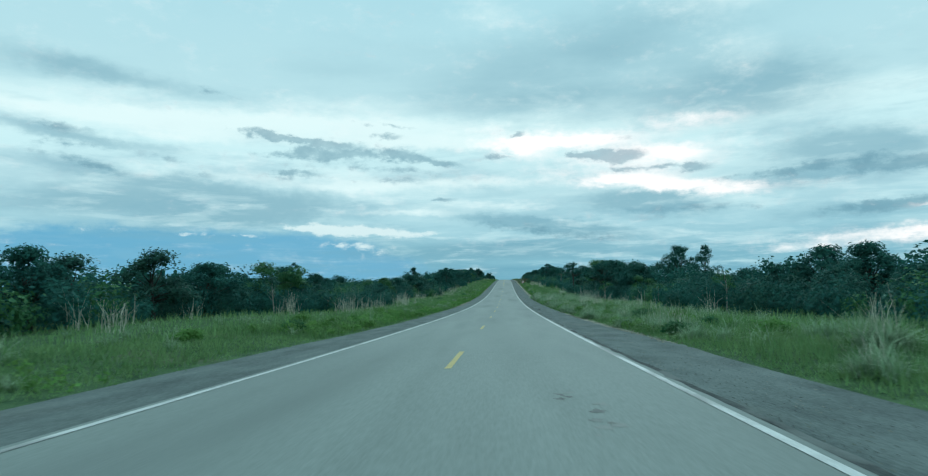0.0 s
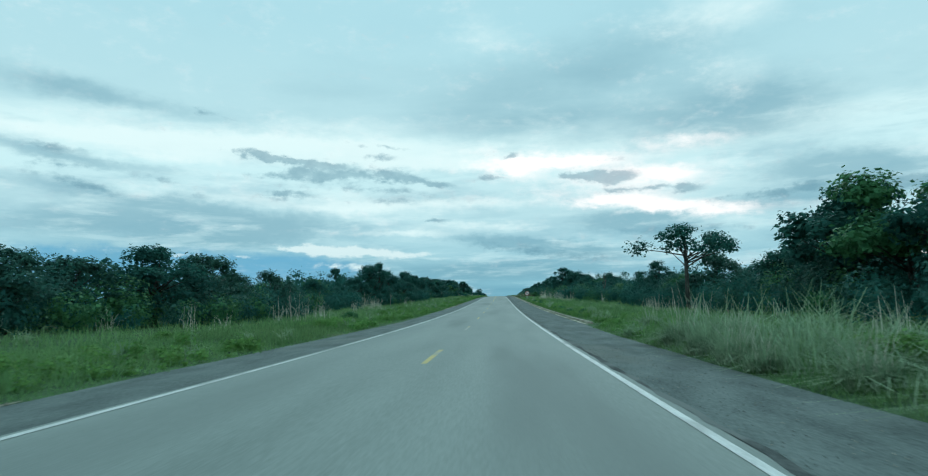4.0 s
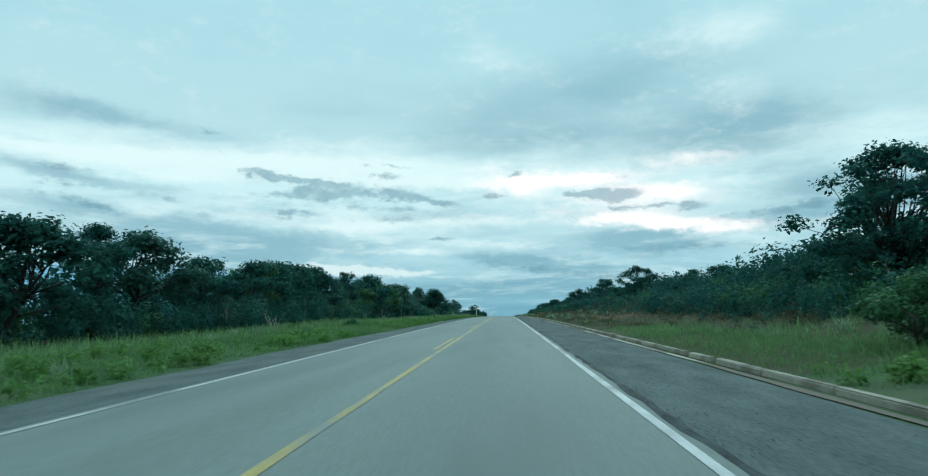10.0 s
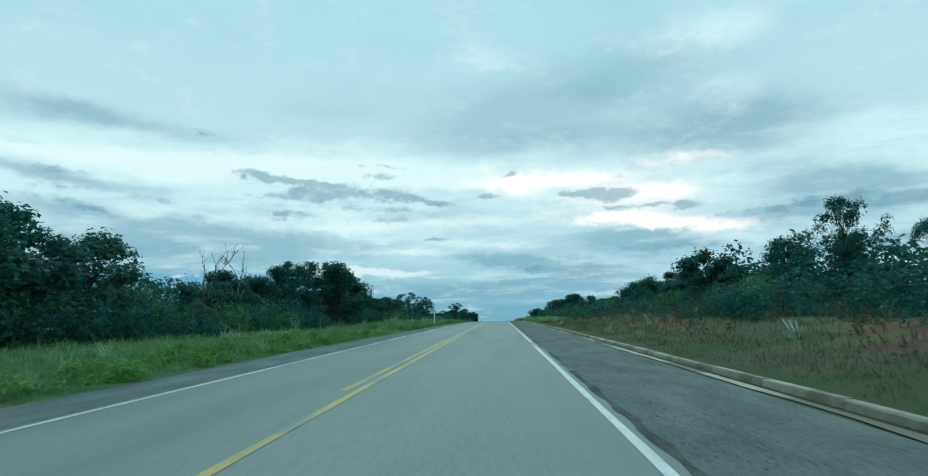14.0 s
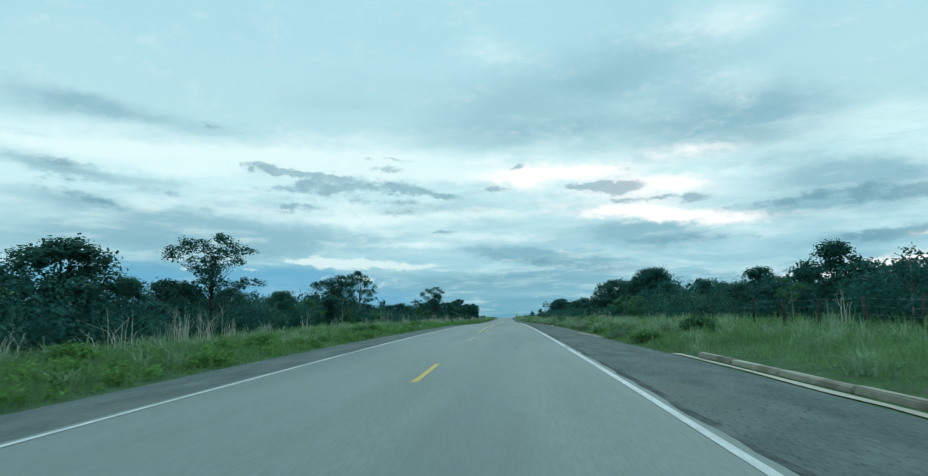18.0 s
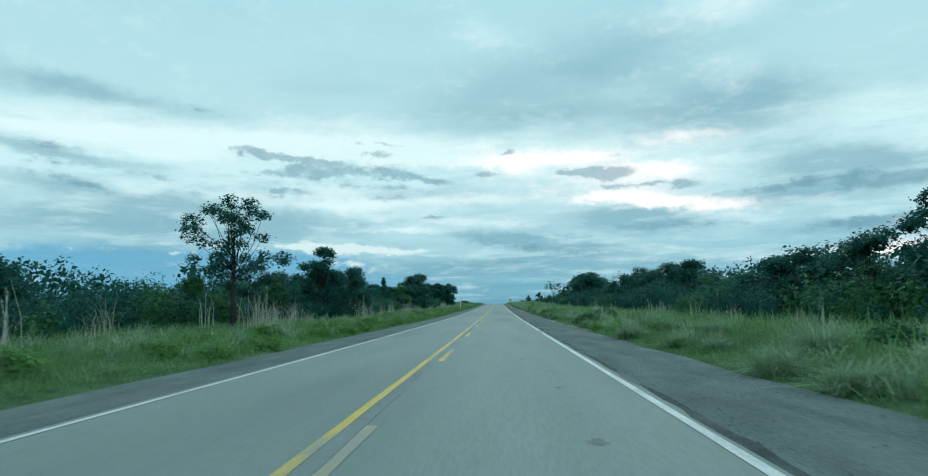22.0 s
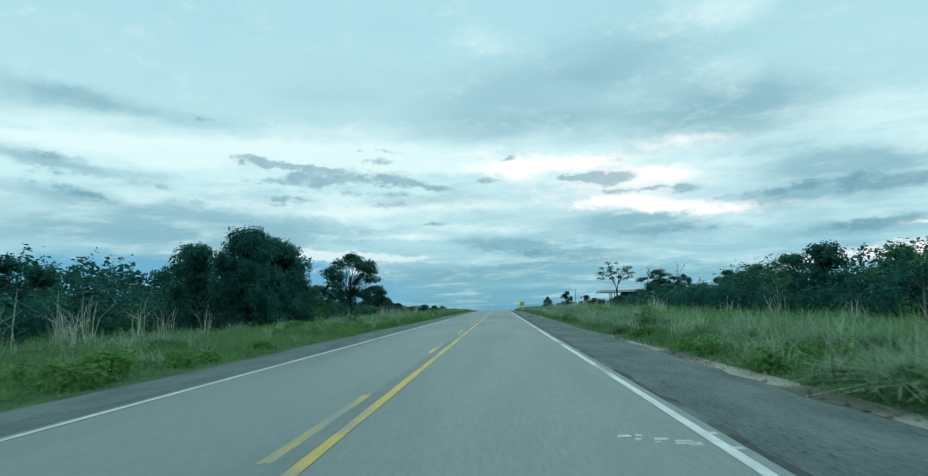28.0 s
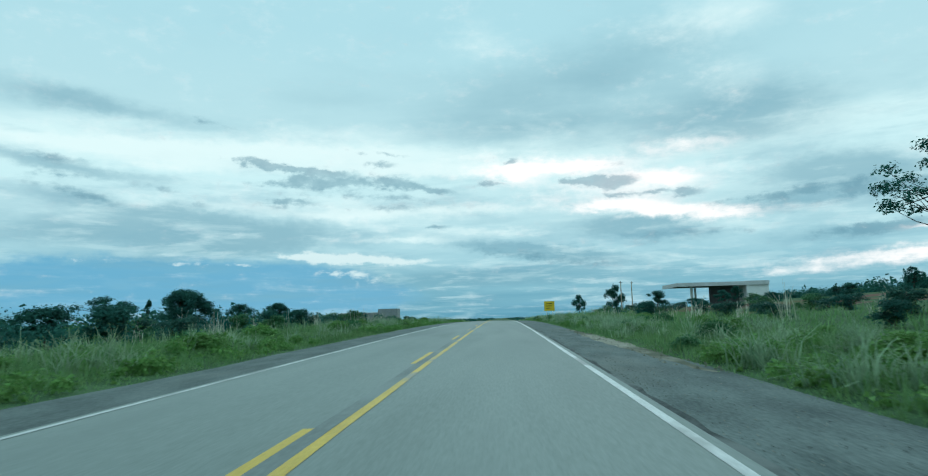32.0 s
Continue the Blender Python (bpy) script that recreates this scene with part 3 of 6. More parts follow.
def build_road():
    far = 1700
    xs = np.linspace(-3.66, 3.58, 9)
    ys = np.concatenate([np.arange(-40, 1300, 4.0), np.arange(1300, far + 1, 20.0)])
    verts = [(x + (drift(y) if x > 3 else 0.0), y, road_z(y) - 0.02 * abs(x)) for y in ys for x in xs]
    w = len(xs)
    faces = [(j * w + i, j * w + i + 1, (j + 1) * w + i + 1, (j + 1) * w + i) for j in range(len(ys) - 1) for i in range(w - 1)]
    tagged(new("road", mesh_of("road", verts, faces, ASPHALT, True)), "pale worn asphalt carriageway with faint stains", "road", kind="structure")
    for name, a, b, seed in (("shoulder_left", -5.55, -3.65, 3), ("shoulder_right", 3.57, 5.95, 4)):
        rnd = random.Random(seed)
        verts, faces = [], []
        for j, y in enumerate(ys):
            wob = rnd.uniform(-0.14, 0.14) + 0.12 * math.sin(y * 0.11 + seed)
            kerbed = 146 < y < 518 and a > 0
            lo, hi = (a + wob, b) if a < 0 else (a + drift(y), 6.12 if kerbed else b + wob)
            for k in range(4):
                x = lo + (hi - lo) * k / 3
                verts.append((x, y, road_z(y) - 0.02 * abs(x) - 0.012))
        faces = [(j * 4 + i, j * 4 + i + 1, (j + 1) * 4 + i + 1, (j + 1) * 4 + i) for j in range(len(ys) - 1) for i in range(3)]
        tagged(new(name, mesh_of(name, verts, faces, SHOULDER, True)), "dark coarse asphalt road shoulder with ragged edge", "road shoulder", kind="structure")
    tagged(new("edge_line_right", ribbon("edge_line_right", 3.345, 3.46, -40, 1500, 0.006, WHITE_PAINT, 3.0, 0.008, 1, True)),
           "worn white painted edge line on the road", "road marking", kind="structure")
    tagged(new("edge_line_left", ribbon("edge_line_left", -3.55, -3.44, -40, 1500, 0.006, WHITE_PAINT, 3.0, 0.008, 2)),
           "worn white painted edge line on the road", "road marking", kind="structure")
    tagged(new("pavement_edge", ribbon("pavement_edge", 3.56, 3.68, -40, 1100, 0.002, CRUMBLE, 0.7, 0.045, 12, True)),
           "dark crumbling edge of the asphalt layer", "road edge", kind="structure")
    centre = tagged(new("centre_line"), "faded yellow centre line, partly solid and partly dashed", "road marking", kind="structure")

    def dash(x, y0, y1):
        part("dash", ribbon("dash", x - 0.06, x + 0.06, y0, y1, 0.004, FADED_YELLOW if y0 < 485 else YELLOW_PAINT, 2.0, 0.008, int(y0)), None, centre)

    for y in range(-20, 245, 16):
        dash(-0.12, y, y + 4)
    for y in range(245, 485, 20):
        dash(0.01, y, y + 20)
    for y0, y1 in ((296, 304), (317, 331), (347, 357), (364, 379), (397, 425), (425, 455), (455, 483)):
        dash(-0.25, y0, y1)
    for y in range(492, 530, 16):
        dash(-0.03, y, y + 4)
    for y in range(536, 760, 20):
        dash(-0.14, y, y + 20)
        part("dark_strip", ribbon("dark_strip", -0.07, 0.10, y, y + 20, 0.003, TAR, 2.0, 0.015, y), None, centre, "dark strip between the lines")
    for y in range(538, 750, 12):
        dash(0.17, y, y + 4)
    for y in range(760, 1200, 20):
        dash(0.13, y, y + 20)
        part("dark_strip", ribbon("dark_strip", -0.13, 0.06, y, y + 20, 0.003, TAR, 2.0, 0.015, y), None, centre, "dark strip between the lines")
    for y in range(766, 1180, 12):
        dash(-0.19, y, y + 4)
    for i, (x, y, wx, wy) in enumerate(((1.8, 7.5, 0.25, 1.6), (1.8, 34.5, 0.25, 1.8), (0.9, 92, 0.25, 2.2), (-1.9, 226, 0.3, 4.0), (2.5, 300, 0.3, 3.5),
                                        (1.1, 480, 0.4, 5.0), (2.0, 525, 0.25, 7.0), (2.2, 617, 0.25, 6.0), (2.9, 806, 0.2, 0.9), (0.8, 560, 0.3, 0.8))):
        rs = random.Random(70 + i)
        verts, faces = [], []
        for _ in range(11):
            cx, cy, r = x + rs.uniform(-wx, wx), y + rs.uniform(-wy, wy), rs.uniform(0.03, 0.12)
            o = len(verts)
            for k in range(13):
                a, q = k / 13 * 2 * math.pi, r * rs.uniform(0.35, 1.3)
                px, py = cx + q * math.cos(a), cy + 1.3 * q * math.sin(a)
                verts.append((px, py, road_z(py) - 0.02 * abs(px) + 0.0025))
            faces.append(tuple(range(o, o + 13)))
        tagged(new("tar_stain", mesh_of("tar_stain", verts, faces, STAIN)), "dark worn stains on the asphalt lane", "road stain", kind="structure")


build_ground()
build_road()


# ---------------------------------------------------------------- trees
def leaf_quads(centres, radii, dense, size, rng, squash=0.7, hang=-0.45, inner=0.55, ragged=0.42):
    """Leaves as bent, uneven quads in the shells of clumps, in twigs of four that face outwards and up.
    dense: leaves in a clump of one metre's radius. Returns quads (n, 4, 3) and their normals,
    which lean towards the round of the clump."""
    r = np.asarray(radii, float)
    count = np.maximum(1, (dense * r * r / 4).astype(int))
    c = np.repeat(np.asarray(centres, float), count, axis=0)
    r = np.repeat(r, count)
    n = len(c)
    d = rng.normal(size=(n, 3))
    d /= np.linalg.norm(d, axis=1)[:, None]
    d[:, 2] = np.where(d[:, 2] < hang, -d[:, 2], d[:, 2])
    # each clump is lumpy: its shell swells and shrinks with the direction
    lump = 0.86 + 0.18 * np.sin(d[:, 0] * 5.1 + c[:, 1] * 2.3) * np.sin(d[:, 2] * 4.3 + c[:, 0] * 1.7) + 0.12 * np.sin(d[:, 1] * 9.0 + c[:, 2] * 3.0)
    p = c + d * (r * lump * rng.uniform(inner, 1.0, n) ** 0.6)[:, None] * np.array([1, 1, squash])
    p, d = np.repeat(p, 4, 0), np.repeat(d, 4, 0)
    n *= 4
    p = p + rng.normal(size=(n, 3)) * size * 0.62
    nrm = d * 0.85 + rng.normal(size=(n, 3)) * ragged + np.array([0, 0, 0.45])
    nrm /= np.linalg.norm(nrm, axis=1)[:, None]
    a = np.cross(nrm, rng.normal(size=(n, 3)))
    a /= np.linalg.norm(a, axis=1)[:, None]
    b = np.cross(nrm, a)
    s = size * rng.uniform(0.6, 1.3, n)[:, None]
    w = s * rng.uniform(0.5, 0.85, n)[:, None]
    droop = nrm * s * rng.uniform(-0.3, 0.1, n)[:, None]
    k = rng.uniform(0.25, 0.5, (n, 2, 1))
    soft = nrm * 0.45 + d * 0.55 + np.array([0, 0, 0.12])
    quads = np.stack([p - a * s * 0.5 - b * w * 0.15 + droop, p + a * s * (0.4 - k[:, 0]) - b * w * 0.5, p + a * s * 0.5 + b * w * 0.1 + droop, p - a * s * (0.4 - k[:, 1]) + b * w * 0.5], axis=1)
    return quads, soft / np.linalg.norm(soft, axis=1)[:, None]


def foliage_mesh(name, centres, radii, dense, size, rng, mat, squash=0.7, core=0.75, hang=-0.45):
    """Leaves round the closer, shaded heart of each clump; a core of 0 leaves the clumps open."""
    q, normals = leaf_quads(centres, radii, dense, size, rng, squash, hang)
    if core:
        heart, inward = leaf_quads(centres, np.asarray(radii, float) * core, dense * 0.8, size * 1.45, rng, squash, -1.0, 0.2, 0.3)
        q, normals = np.concatenate([q, heart]), np.concatenate([normals, inward])
    me = quads_mesh(name, q, mat)
    me.normals_split_custom_set_from_vertices(np.repeat(normals, 4, 0).astype(np.float32))
    return me


def make_tree(seed, h, width, base, clumps, leaves, leaf, clump_r, top=0.0, mat=LEAF, trunk_r=0.13, lean=0.3, flat=1.0, bark=BARK, core=0.48, limb=0.42,
              label="dark green savanna tree with an uneven crown"):
    """A tree on the origin: crooked trunk with limbs, and a crown of leaf clumps with gaps. base: height of the crown's foot."""
    rnd, rng = random.Random(seed), np.random.default_rng(seed)
    fork = h * base * 0.9
    mid_x, mid_y = rnd.uniform(-lean, lean), rnd.uniform(-lean, lean)
    tip = (mid_x * 1.5, mid_y * 1.5, h * (0.55 + 0.4 * base))
    wood = [tube([(0, 0, -0.3), (mid_x * 0.3, mid_y * 0.3, fork * 0.5), (mid_x, mid_y, fork), tip],
                 [trunk_r * 1.25, trunk_r, trunk_r * 0.8, trunk_r * 0.3], 7)]
    centres, radii = [], []
    for i in range(clumps):
        ang = i * 2.39996 + rnd.uniform(-0.5, 0.5)
        f = rnd.uniform(0, 1) ** 0.8                      # height in the crown
        spread = math.sin(math.pi * min(1.0, 0.18 + 0.80 * f ** flat)) ** 0.7
        if top:
            spread = (1 - f) ** top
        rr = width * 0.5 * spread * math.sqrt(rnd.uniform(0.0, 1.0))
        z = h * base + (h * (1 - base) - clump_r * 0.6) * f
        cr = clump_r * rnd.uniform(0.65, 1.25)
        c = (mid_x + rr * math.cos(ang), mid_y + rr * math.sin(ang), z)
        centres.append(c), radii.append(cr)
        z0 = fork * rnd.uniform(0.75, 1.0) + max(0.0, (z - fork)) * rnd.uniform(0.15, 0.65)
        start = (mid_x * z0 / max(fork, 0.1), mid_y * z0 / max(fork, 0.1), min(z0, tip[2]))
        bend = (start[0] * 0.45 + c[0] * 0.55 + rnd.uniform(-0.2, 0.2), start[1] * 0.45 + c[1] * 0.55 + rnd.uniform(-0.2, 0.2), start[2] * 0.5 + z * 0.5 + 0.1)
        wood.append(tube([start, bend, c], [trunk_r * limb, trunk_r * limb * 0.62, trunk_r * 0.07], 4))
    thing = tagged(new("tree"), label, "tree")
    v, f = merge(wood)
    part("trunk", mesh_of("trunk", v, f, bark, True), None, thing)
    part("crown", foliage_mesh("crown", centres, radii, leaves, leaf, rng, mat, 0.72, core), None, thing)
    return thing


def make_forked_tree(seed, h=9.0, label="slender two-stemmed tree with a wide gappy crown"):
    """Two stems that part low down and carry scattered clumps of leaves."""
    rnd, rng = random.Random(seed), np.random.default_rng(seed)
    wood, centres, radii, tips = [], [], [], []
    for side in (-1, 1):
        knots = [Vector((0.02 * side, 0, -0.3)), Vector((0.03 * side, 0.02, h * 0.20)), Vector((0.10 * side, 0.05 * side, h * 0.38)), Vector((0.75 * side, -0.1 * side, h * 0.72))]
        wood.append(tube(knots, [0.105, 0.085, 0.065, 0.03], 7))
        tips.append((knots[2], knots[3]))
    for i in range(30):
        a, f = i * 2.39996, (i + 0.5) / 30
        rr = 2.9 * math.sqrt(rnd.uniform(0.12, 1.0))
        c = Vector((rr * math.cos(a), rr * math.sin(a), h * 0.72 + 2.2 * (2 * f - 1) * math.sqrt(max(0.05, 1 - (rr / 3.3) ** 2)) + rnd.uniform(-0.2, 0.2)))
        low, high = min(tips, key=lambda q: (q[1] - c).length)
        start = low.lerp(high, rnd.uniform(0.1, 1.0))
        mid = start.lerp(c, 0.5) + Vector((rnd.uniform(-0.2, 0.2), rnd.uniform(-0.2, 0.2), rnd.uniform(-0.1, 0.25)))
        wood.append(tube([start, mid, c], [0.04, 0.026, 0.01], 4))
        centres.append(tuple(c)), radii.append(rnd.uniform(0.42, 0.70))
    thing = tagged(new("tree"), label, "tree")
    v, f = merge(wood)
    part("trunk", mesh_of("trunk", v, f, BARK, True), None, thing)
    part("crown", foliage_mesh("crown", centres, radii, 380, 0.16, rng, LEAF, 0.75, 0.0), None, thing)
    return thing


def make_dead_tree(seed, h, label="bare grey dead tree with forked branches"):
    rnd = random.Random(seed)
    wood = []

    def grow(p, d, length, r, depth):
        q = p + d * length
        m_ = p + d * length * 0.5 + Vector((rnd.uniform(-1, 1), rnd.uniform(-1, 1), rnd.uniform(-0.3, 0.6))) * length * 0.10
        wood.append(tube([p, m_, q], [r, r * 0.8, r * 0.55], 5))
        if depth:
            for _ in range(rnd.choice((2, 2, 3))):
                nd = (d + Vector((rnd.uniform(-1, 1), rnd.uniform(-1, 1), rnd.uniform(-0.15, 0.8))) * 0.75).normalized()
                grow(q, nd, length * rnd.uniform(0.55, 0.8), r * 0.55, depth - 1)

    grow(Vector((0, 0, -0.2)), Vector((0.08, 0.05, 1)).normalized(), h * 0.4, 0.13, 4)
    thing = tagged(new("dead_tree"), label, "tree")
    v, f = merge(wood)
    part("trunk", mesh_of("trunk", v, f, DEAD_WOOD, True), None, thing)
    return thing


PROTO = {
    "round": [make_tree(s, 6.0, 5.6, 0.26, 22, 190, 0.20, 1.02, lean=0.5, core=0.80) for s in (1, 2, 3)],
    "light": [make_tree(s, 6.0, 5.0, 0.30, 20, 190, 0.19, 0.94, mat=LEAF_FRESH, core=0.74, label="fresh green savanna tree with an open crown") for s in (4, 5)],
    "grey": [make_tree(s, 6.0, 5.4, 0.26, 21, 190, 0.19, 0.98, mat=LEAF_GREY, core=0.78, label="grey-green savanna tree with a loose crown") for s in (6, 7)],
    "tall": [make_tree(s, 9.0, 5.0, 0.30, 28, 220, 0.20, 0.90, trunk_r=0.14, core=0.68, label="tall slender savanna tree with a gappy crown") for s in (8, 9, 10)],
    "flat": [make_tree(s, 6.5, 6.4, 0.62, 18, 240, 0.18, 0.82, lean=0.7, flat=0.5, core=0.45, label="flat-topped savanna tree with spreading limbs") for s in (11, 12)],
    "dense": [make_tree(s, 7.5, 7.4, 0.10, 64, 190, 0.19, 1.18, trunk_r=0.22, core=0.80, limb=0.25, label="broad dense dark green tree with a rounded crown") for s in (13, 14)],
    "open": [make_tree(s, 9.0, 6.4, 0.36, 40, 400, 0.16, 0.68, trunk_r=0.15, core=0.0, limb=0.20, label="tall open tree with pale limbs showing through") for s in (15, 16)],
    "airy": [make_tree(s, 7.0, 7.8, 0.42, 54, 360, 0.15, 0.66, trunk_r=0.16, lean=0.5, core=0.0, limb=0.20, label="wide airy tree with fine foliage and limbs showing through") for s in (29, 30)],
    "orb": [make_tree(s, 8.0, 7.0, 0.20, 66, 250, 0.17, 0.78, trunk_r=0.15, lean=0.4, core=0.6, limb=0.26, label="round-crowned savanna tree on a short forked trunk") for s in (24, 25)],
    "shrub": [make_tree(s, 3.0, 3.4, 0.05, 15, 300, 0.15, 0.72, trunk_r=0.06, core=0.7, mat=mt, label="low bushy roadside shrub") for s, mt in ((26, LEAF), (27, LEAF_GREY), (28, LEAF_FRESH))],
    "sapling": [make_tree(s, 4.5, 2.2, 0.50, 8, 330, 0.15, 0.52, trunk_r=0.055, lean=0.25, core=0.0, limb=0.5, bark=PALE_BARK, mat=mt, label="slim pale-stemmed sapling before the thicket") for s, mt in ((33, LEAF), (34, LEAF_FRESH), (35, LEAF_GREY))],
    "slender": [make_forked_tree(s) for s in (22, 23)],
    "spire": [make_tree(s, 8.0, 3.4, 0.22, 22, 260, 0.19, 0.78, top=0.8, core=0.66, label="narrow pointed tree with dark foliage") for s in (17, 18)],
    "dead": [make_dead_tree(s, 6.0) for s in (19, 20, 21)],
}


STANDS = []


for kind in ("sapling", "shrub"):
    for proto in PROTO[kind]:
        proto.name, proto["category"] = kind, kind


def stand_height(side, y):
    """Height of the tallest roadside tree near a place."""
    return max([h for tx, ty, h in STANDS if tx * side > 0 and abs(tx) < 31 and abs(ty - y) < 6] or [3.0])


def plant(kind, x, y, h, wide=1.0, which=None, label=""):
    """Stands a tree of that kind on the land, its top h metres over the road."""
    protos = PROTO[kind]
    i = (int(abs(x) * 13 + y * 7) if which is None else which) % len(protos)
    proto = protos[i]
    tall = {"round": 6, "light": 6, "grey": 6, "tall": 9, "flat": 6.5, "dense": 7.5, "open": 9, "airy": 7, "sapling": 4.5, "slender": 9, "orb": 8, "shrub": 3, "spire": 8, "dead": 6}[kind]
    k = max(0.35 if kind == "shrub" else 1.5, h - float(swell(np.float64(x), np.float64(y)))) / tall
    m_ = pose(x, y, land_z(x, y) - 0.05, 0, 0, (x * 37 + y * 53) % 360) @ Matrix.Diagonal((k * wide, k * wide, k, 1))
    ob = copy_thing(proto, m_)
    STANDS.append((x, y, h if kind not in ("dead", "slender", "open", "airy", "sapling") else 0.6 * h))
    if label:
        ob["label"] = label
    return ob


# ---------------------------------------------------------------- the trees along the road, one by one
plant("grey", -20.6, -12.0, 3.4, 1.27)
plant("light", 22.9, -12.0, 3.7, 1.06)
plant("grey", 24.7, -6.6, 3.7, 1.16)
plant("light", -22.1, -6.5, 3.0, 1.24)
plant("grey", -21.1, -1.4, 3.5, 1.19)
plant("light", 23.3, -0.0, 3.3, 1.36)
plant("grey", -19.9, 4.0, 3.2, 1.31)
plant("round", 22.3, 6.8, 3.1, 1.09)
plant("round", -21.8, 10.7, 3.0, 1.16)
plant("grey", 22.3, 13.1, 3.2, 1.12)
plant("grey", -20.9, 17.1, 3.6, 1.30)
plant("grey", 24.3, 19.6, 3.2, 1.09)
plant("grey", -20.7, 22.1, 3.0, 1.39)
plant("grey", 22.2, 26.2, 3.5, 1.33)
plant("round", -20.6, 29.0, 4.0, 1.10)
plant("light", 21.9, 31.8, 3.0, 1.27)
plant("grey", -22.5, 34.2, 4.1, 1.32)
plant("round", 23.3, 38.0, 3.0, 1.38)
plant("grey", -20.7, 39.7, 4.7, 1.25)
plant("round", 24.5, 44.0, 4.6, 1.08)
plant("round", -20.7, 46.4, 4.1, 1.37)
plant("round", 24.2, 49.7, 4.8, 1.30)
plant("round", -22.4, 52.4, 4.5, 1.40)
plant("round", 22.8, 56.3, 4.0, 1.38)
plant("light", -19.9, 58.8, 5.0, 1.39)
plant("round", 23.1, 62.8, 3.8, 1.22)
plant("round", -21.2, 65.1, 4.6, 1.27)
plant("round", 21.8, 69.5, 3.8, 1.35)
plant("round", -20.3, 72.0, 4.1, 1.07)
plant("open", 23.0, 74.8, 6.7, 0.70, 0)
plant("grey", 25.0, 76.0, 3.4, 1.20)
plant("round", -22.6, 78.9, 4.0, 1.17)
plant("grey", 23.1, 81.2, 3.3, 1.16)
plant("round", -22.3, 85.6, 4.1, 1.15)
plant("grey", 24.1, 87.2, 2.6, 1.20)
plant("round", -22.2, 90.8, 4.6, 1.26)
plant("light", 21.8, 93.2, 2.6, 1.18)
plant("light", -20.6, 97.3, 4.0, 1.24)
plant("grey", 23.4, 99.1, 2.8, 1.13)
plant("round", -20.3, 103.8, 4.1, 1.40)
plant("light", 22.4, 104.8, 4.1, 1.10)
plant("round", 22.3, 109.8, 6.0, 1.06)
plant("round", -19.6, 110.7, 3.6, 1.38)
plant("round", 23.3, 115.8, 6.9, 1.10)
plant("light", -20.3, 116.3, 4.0, 1.10)
plant("light", -22.2, 123.2, 4.5, 1.18)
plant("airy", 18.6, 124.5, 6.6, 1.15, 0)
plant("grey", 21.0, 122.0, 3.6, 1.30, 0)
plant("round", 22.3, 128.1, 7.3, 1.19)
plant("grey", -22.2, 128.3, 4.4, 1.21)
plant("round", -21.5, 133.6, 4.5, 1.27)
plant("round", 21.8, 134.0, 7.5, 1.13)
plant("grey", -21.0, 139.6, 4.3, 1.27)
plant("round", 23.3, 139.7, 7.5, 1.13)
plant("orb", 37.0, 140.0, 10.4, 1.10, 1)
plant("light", 22.3, 144.7, 8.1, 1.27)
plant("grey", -22.4, 146.5, 4.3, 1.39)
plant("round", 22.1, 150.5, 7.7, 1.33)
plant("round", -21.2, 153.0, 5.2, 1.33)
plant("open", -49.0, 154.0, 8.5, 0.80, 0)
plant("grey", 24.8, 156.2, 7.7, 1.33)
plant("grey", -20.4, 159.0, 5.2, 1.27)
plant("round", 23.3, 161.8, 4.8, 1.14)
plant("grey", -21.4, 166.0, 4.1, 1.17)
plant("flat", 18.0, 170.0, 7.9, 1.20, 0)
plant("grey", -20.3, 172.2, 4.5, 1.06)
plant("grey", 40.0, 174.0, 7.6, 1.00, 1)
plant("grey", 22.0, 175.3, 5.7, 1.39)
plant("light", -22.5, 179.1, 4.0, 1.27)
plant("round", 21.8, 181.6, 3.7, 1.06)
plant("round", -20.0, 184.2, 3.9, 1.16)
plant("light", 22.3, 187.8, 3.8, 1.12)
plant("light", -21.3, 189.8, 4.0, 1.33)
plant("grey", 23.2, 193.8, 4.0, 1.37)
plant("round", -22.0, 195.5, 4.0, 1.16)
plant("round", -22.0, 200.7, 3.9, 1.16)
plant("orb", 22.4, 200.7, 5.9, 1.20, 1)
plant("round", -21.5, 206.2, 3.6, 1.09)
plant("round", 23.0, 207.6, 4.8, 1.11)
plant("round", -20.5, 212.5, 4.6, 1.20)
plant("round", 23.3, 213.9, 3.2, 1.17)
plant("round", -20.2, 218.6, 7.0, 1.05)
plant("round", 24.7, 219.7, 2.8, 1.34)
plant("tall", -19.2, 223.7, 7.4, 0.80, 1)
plant("light", 22.9, 226.1, 3.3, 1.37)
plant("dead", 19.7, 227.4, 5.2, 1.00, 0)
plant("round", -20.3, 230.3, 6.4, 1.06)
plant("round", 23.0, 232.8, 3.0, 1.21)
plant("round", -20.4, 236.5, 4.8, 1.35)
plant("round", 22.8, 238.5, 4.4, 1.23)
plant("round", -22.0, 243.4, 5.3, 1.33)
plant("round", 23.5, 245.0, 5.7, 1.00, 0)
plant("round", -19.8, 249.1, 5.1, 1.23)
plant("grey", 23.9, 251.4, 3.2, 1.06)
plant("grey", -20.9, 254.8, 5.5, 1.15)
plant("tall", -34.6, 255.0, 7.8, 1.00, 1)
plant("grey", 24.1, 258.3, 3.6, 1.08)
plant("grey", -19.5, 261.5, 4.6, 1.10)
plant("light", 23.8, 263.6, 5.0, 1.13)
plant("round", 23.8, 270.0, 5.6, 1.21)
plant("round", -21.5, 270.5, 7.3, 1.00, 1)
plant("light", 24.0, 276.7, 4.0, 1.40)
plant("grey", -22.6, 279.5, 4.7, 1.25)
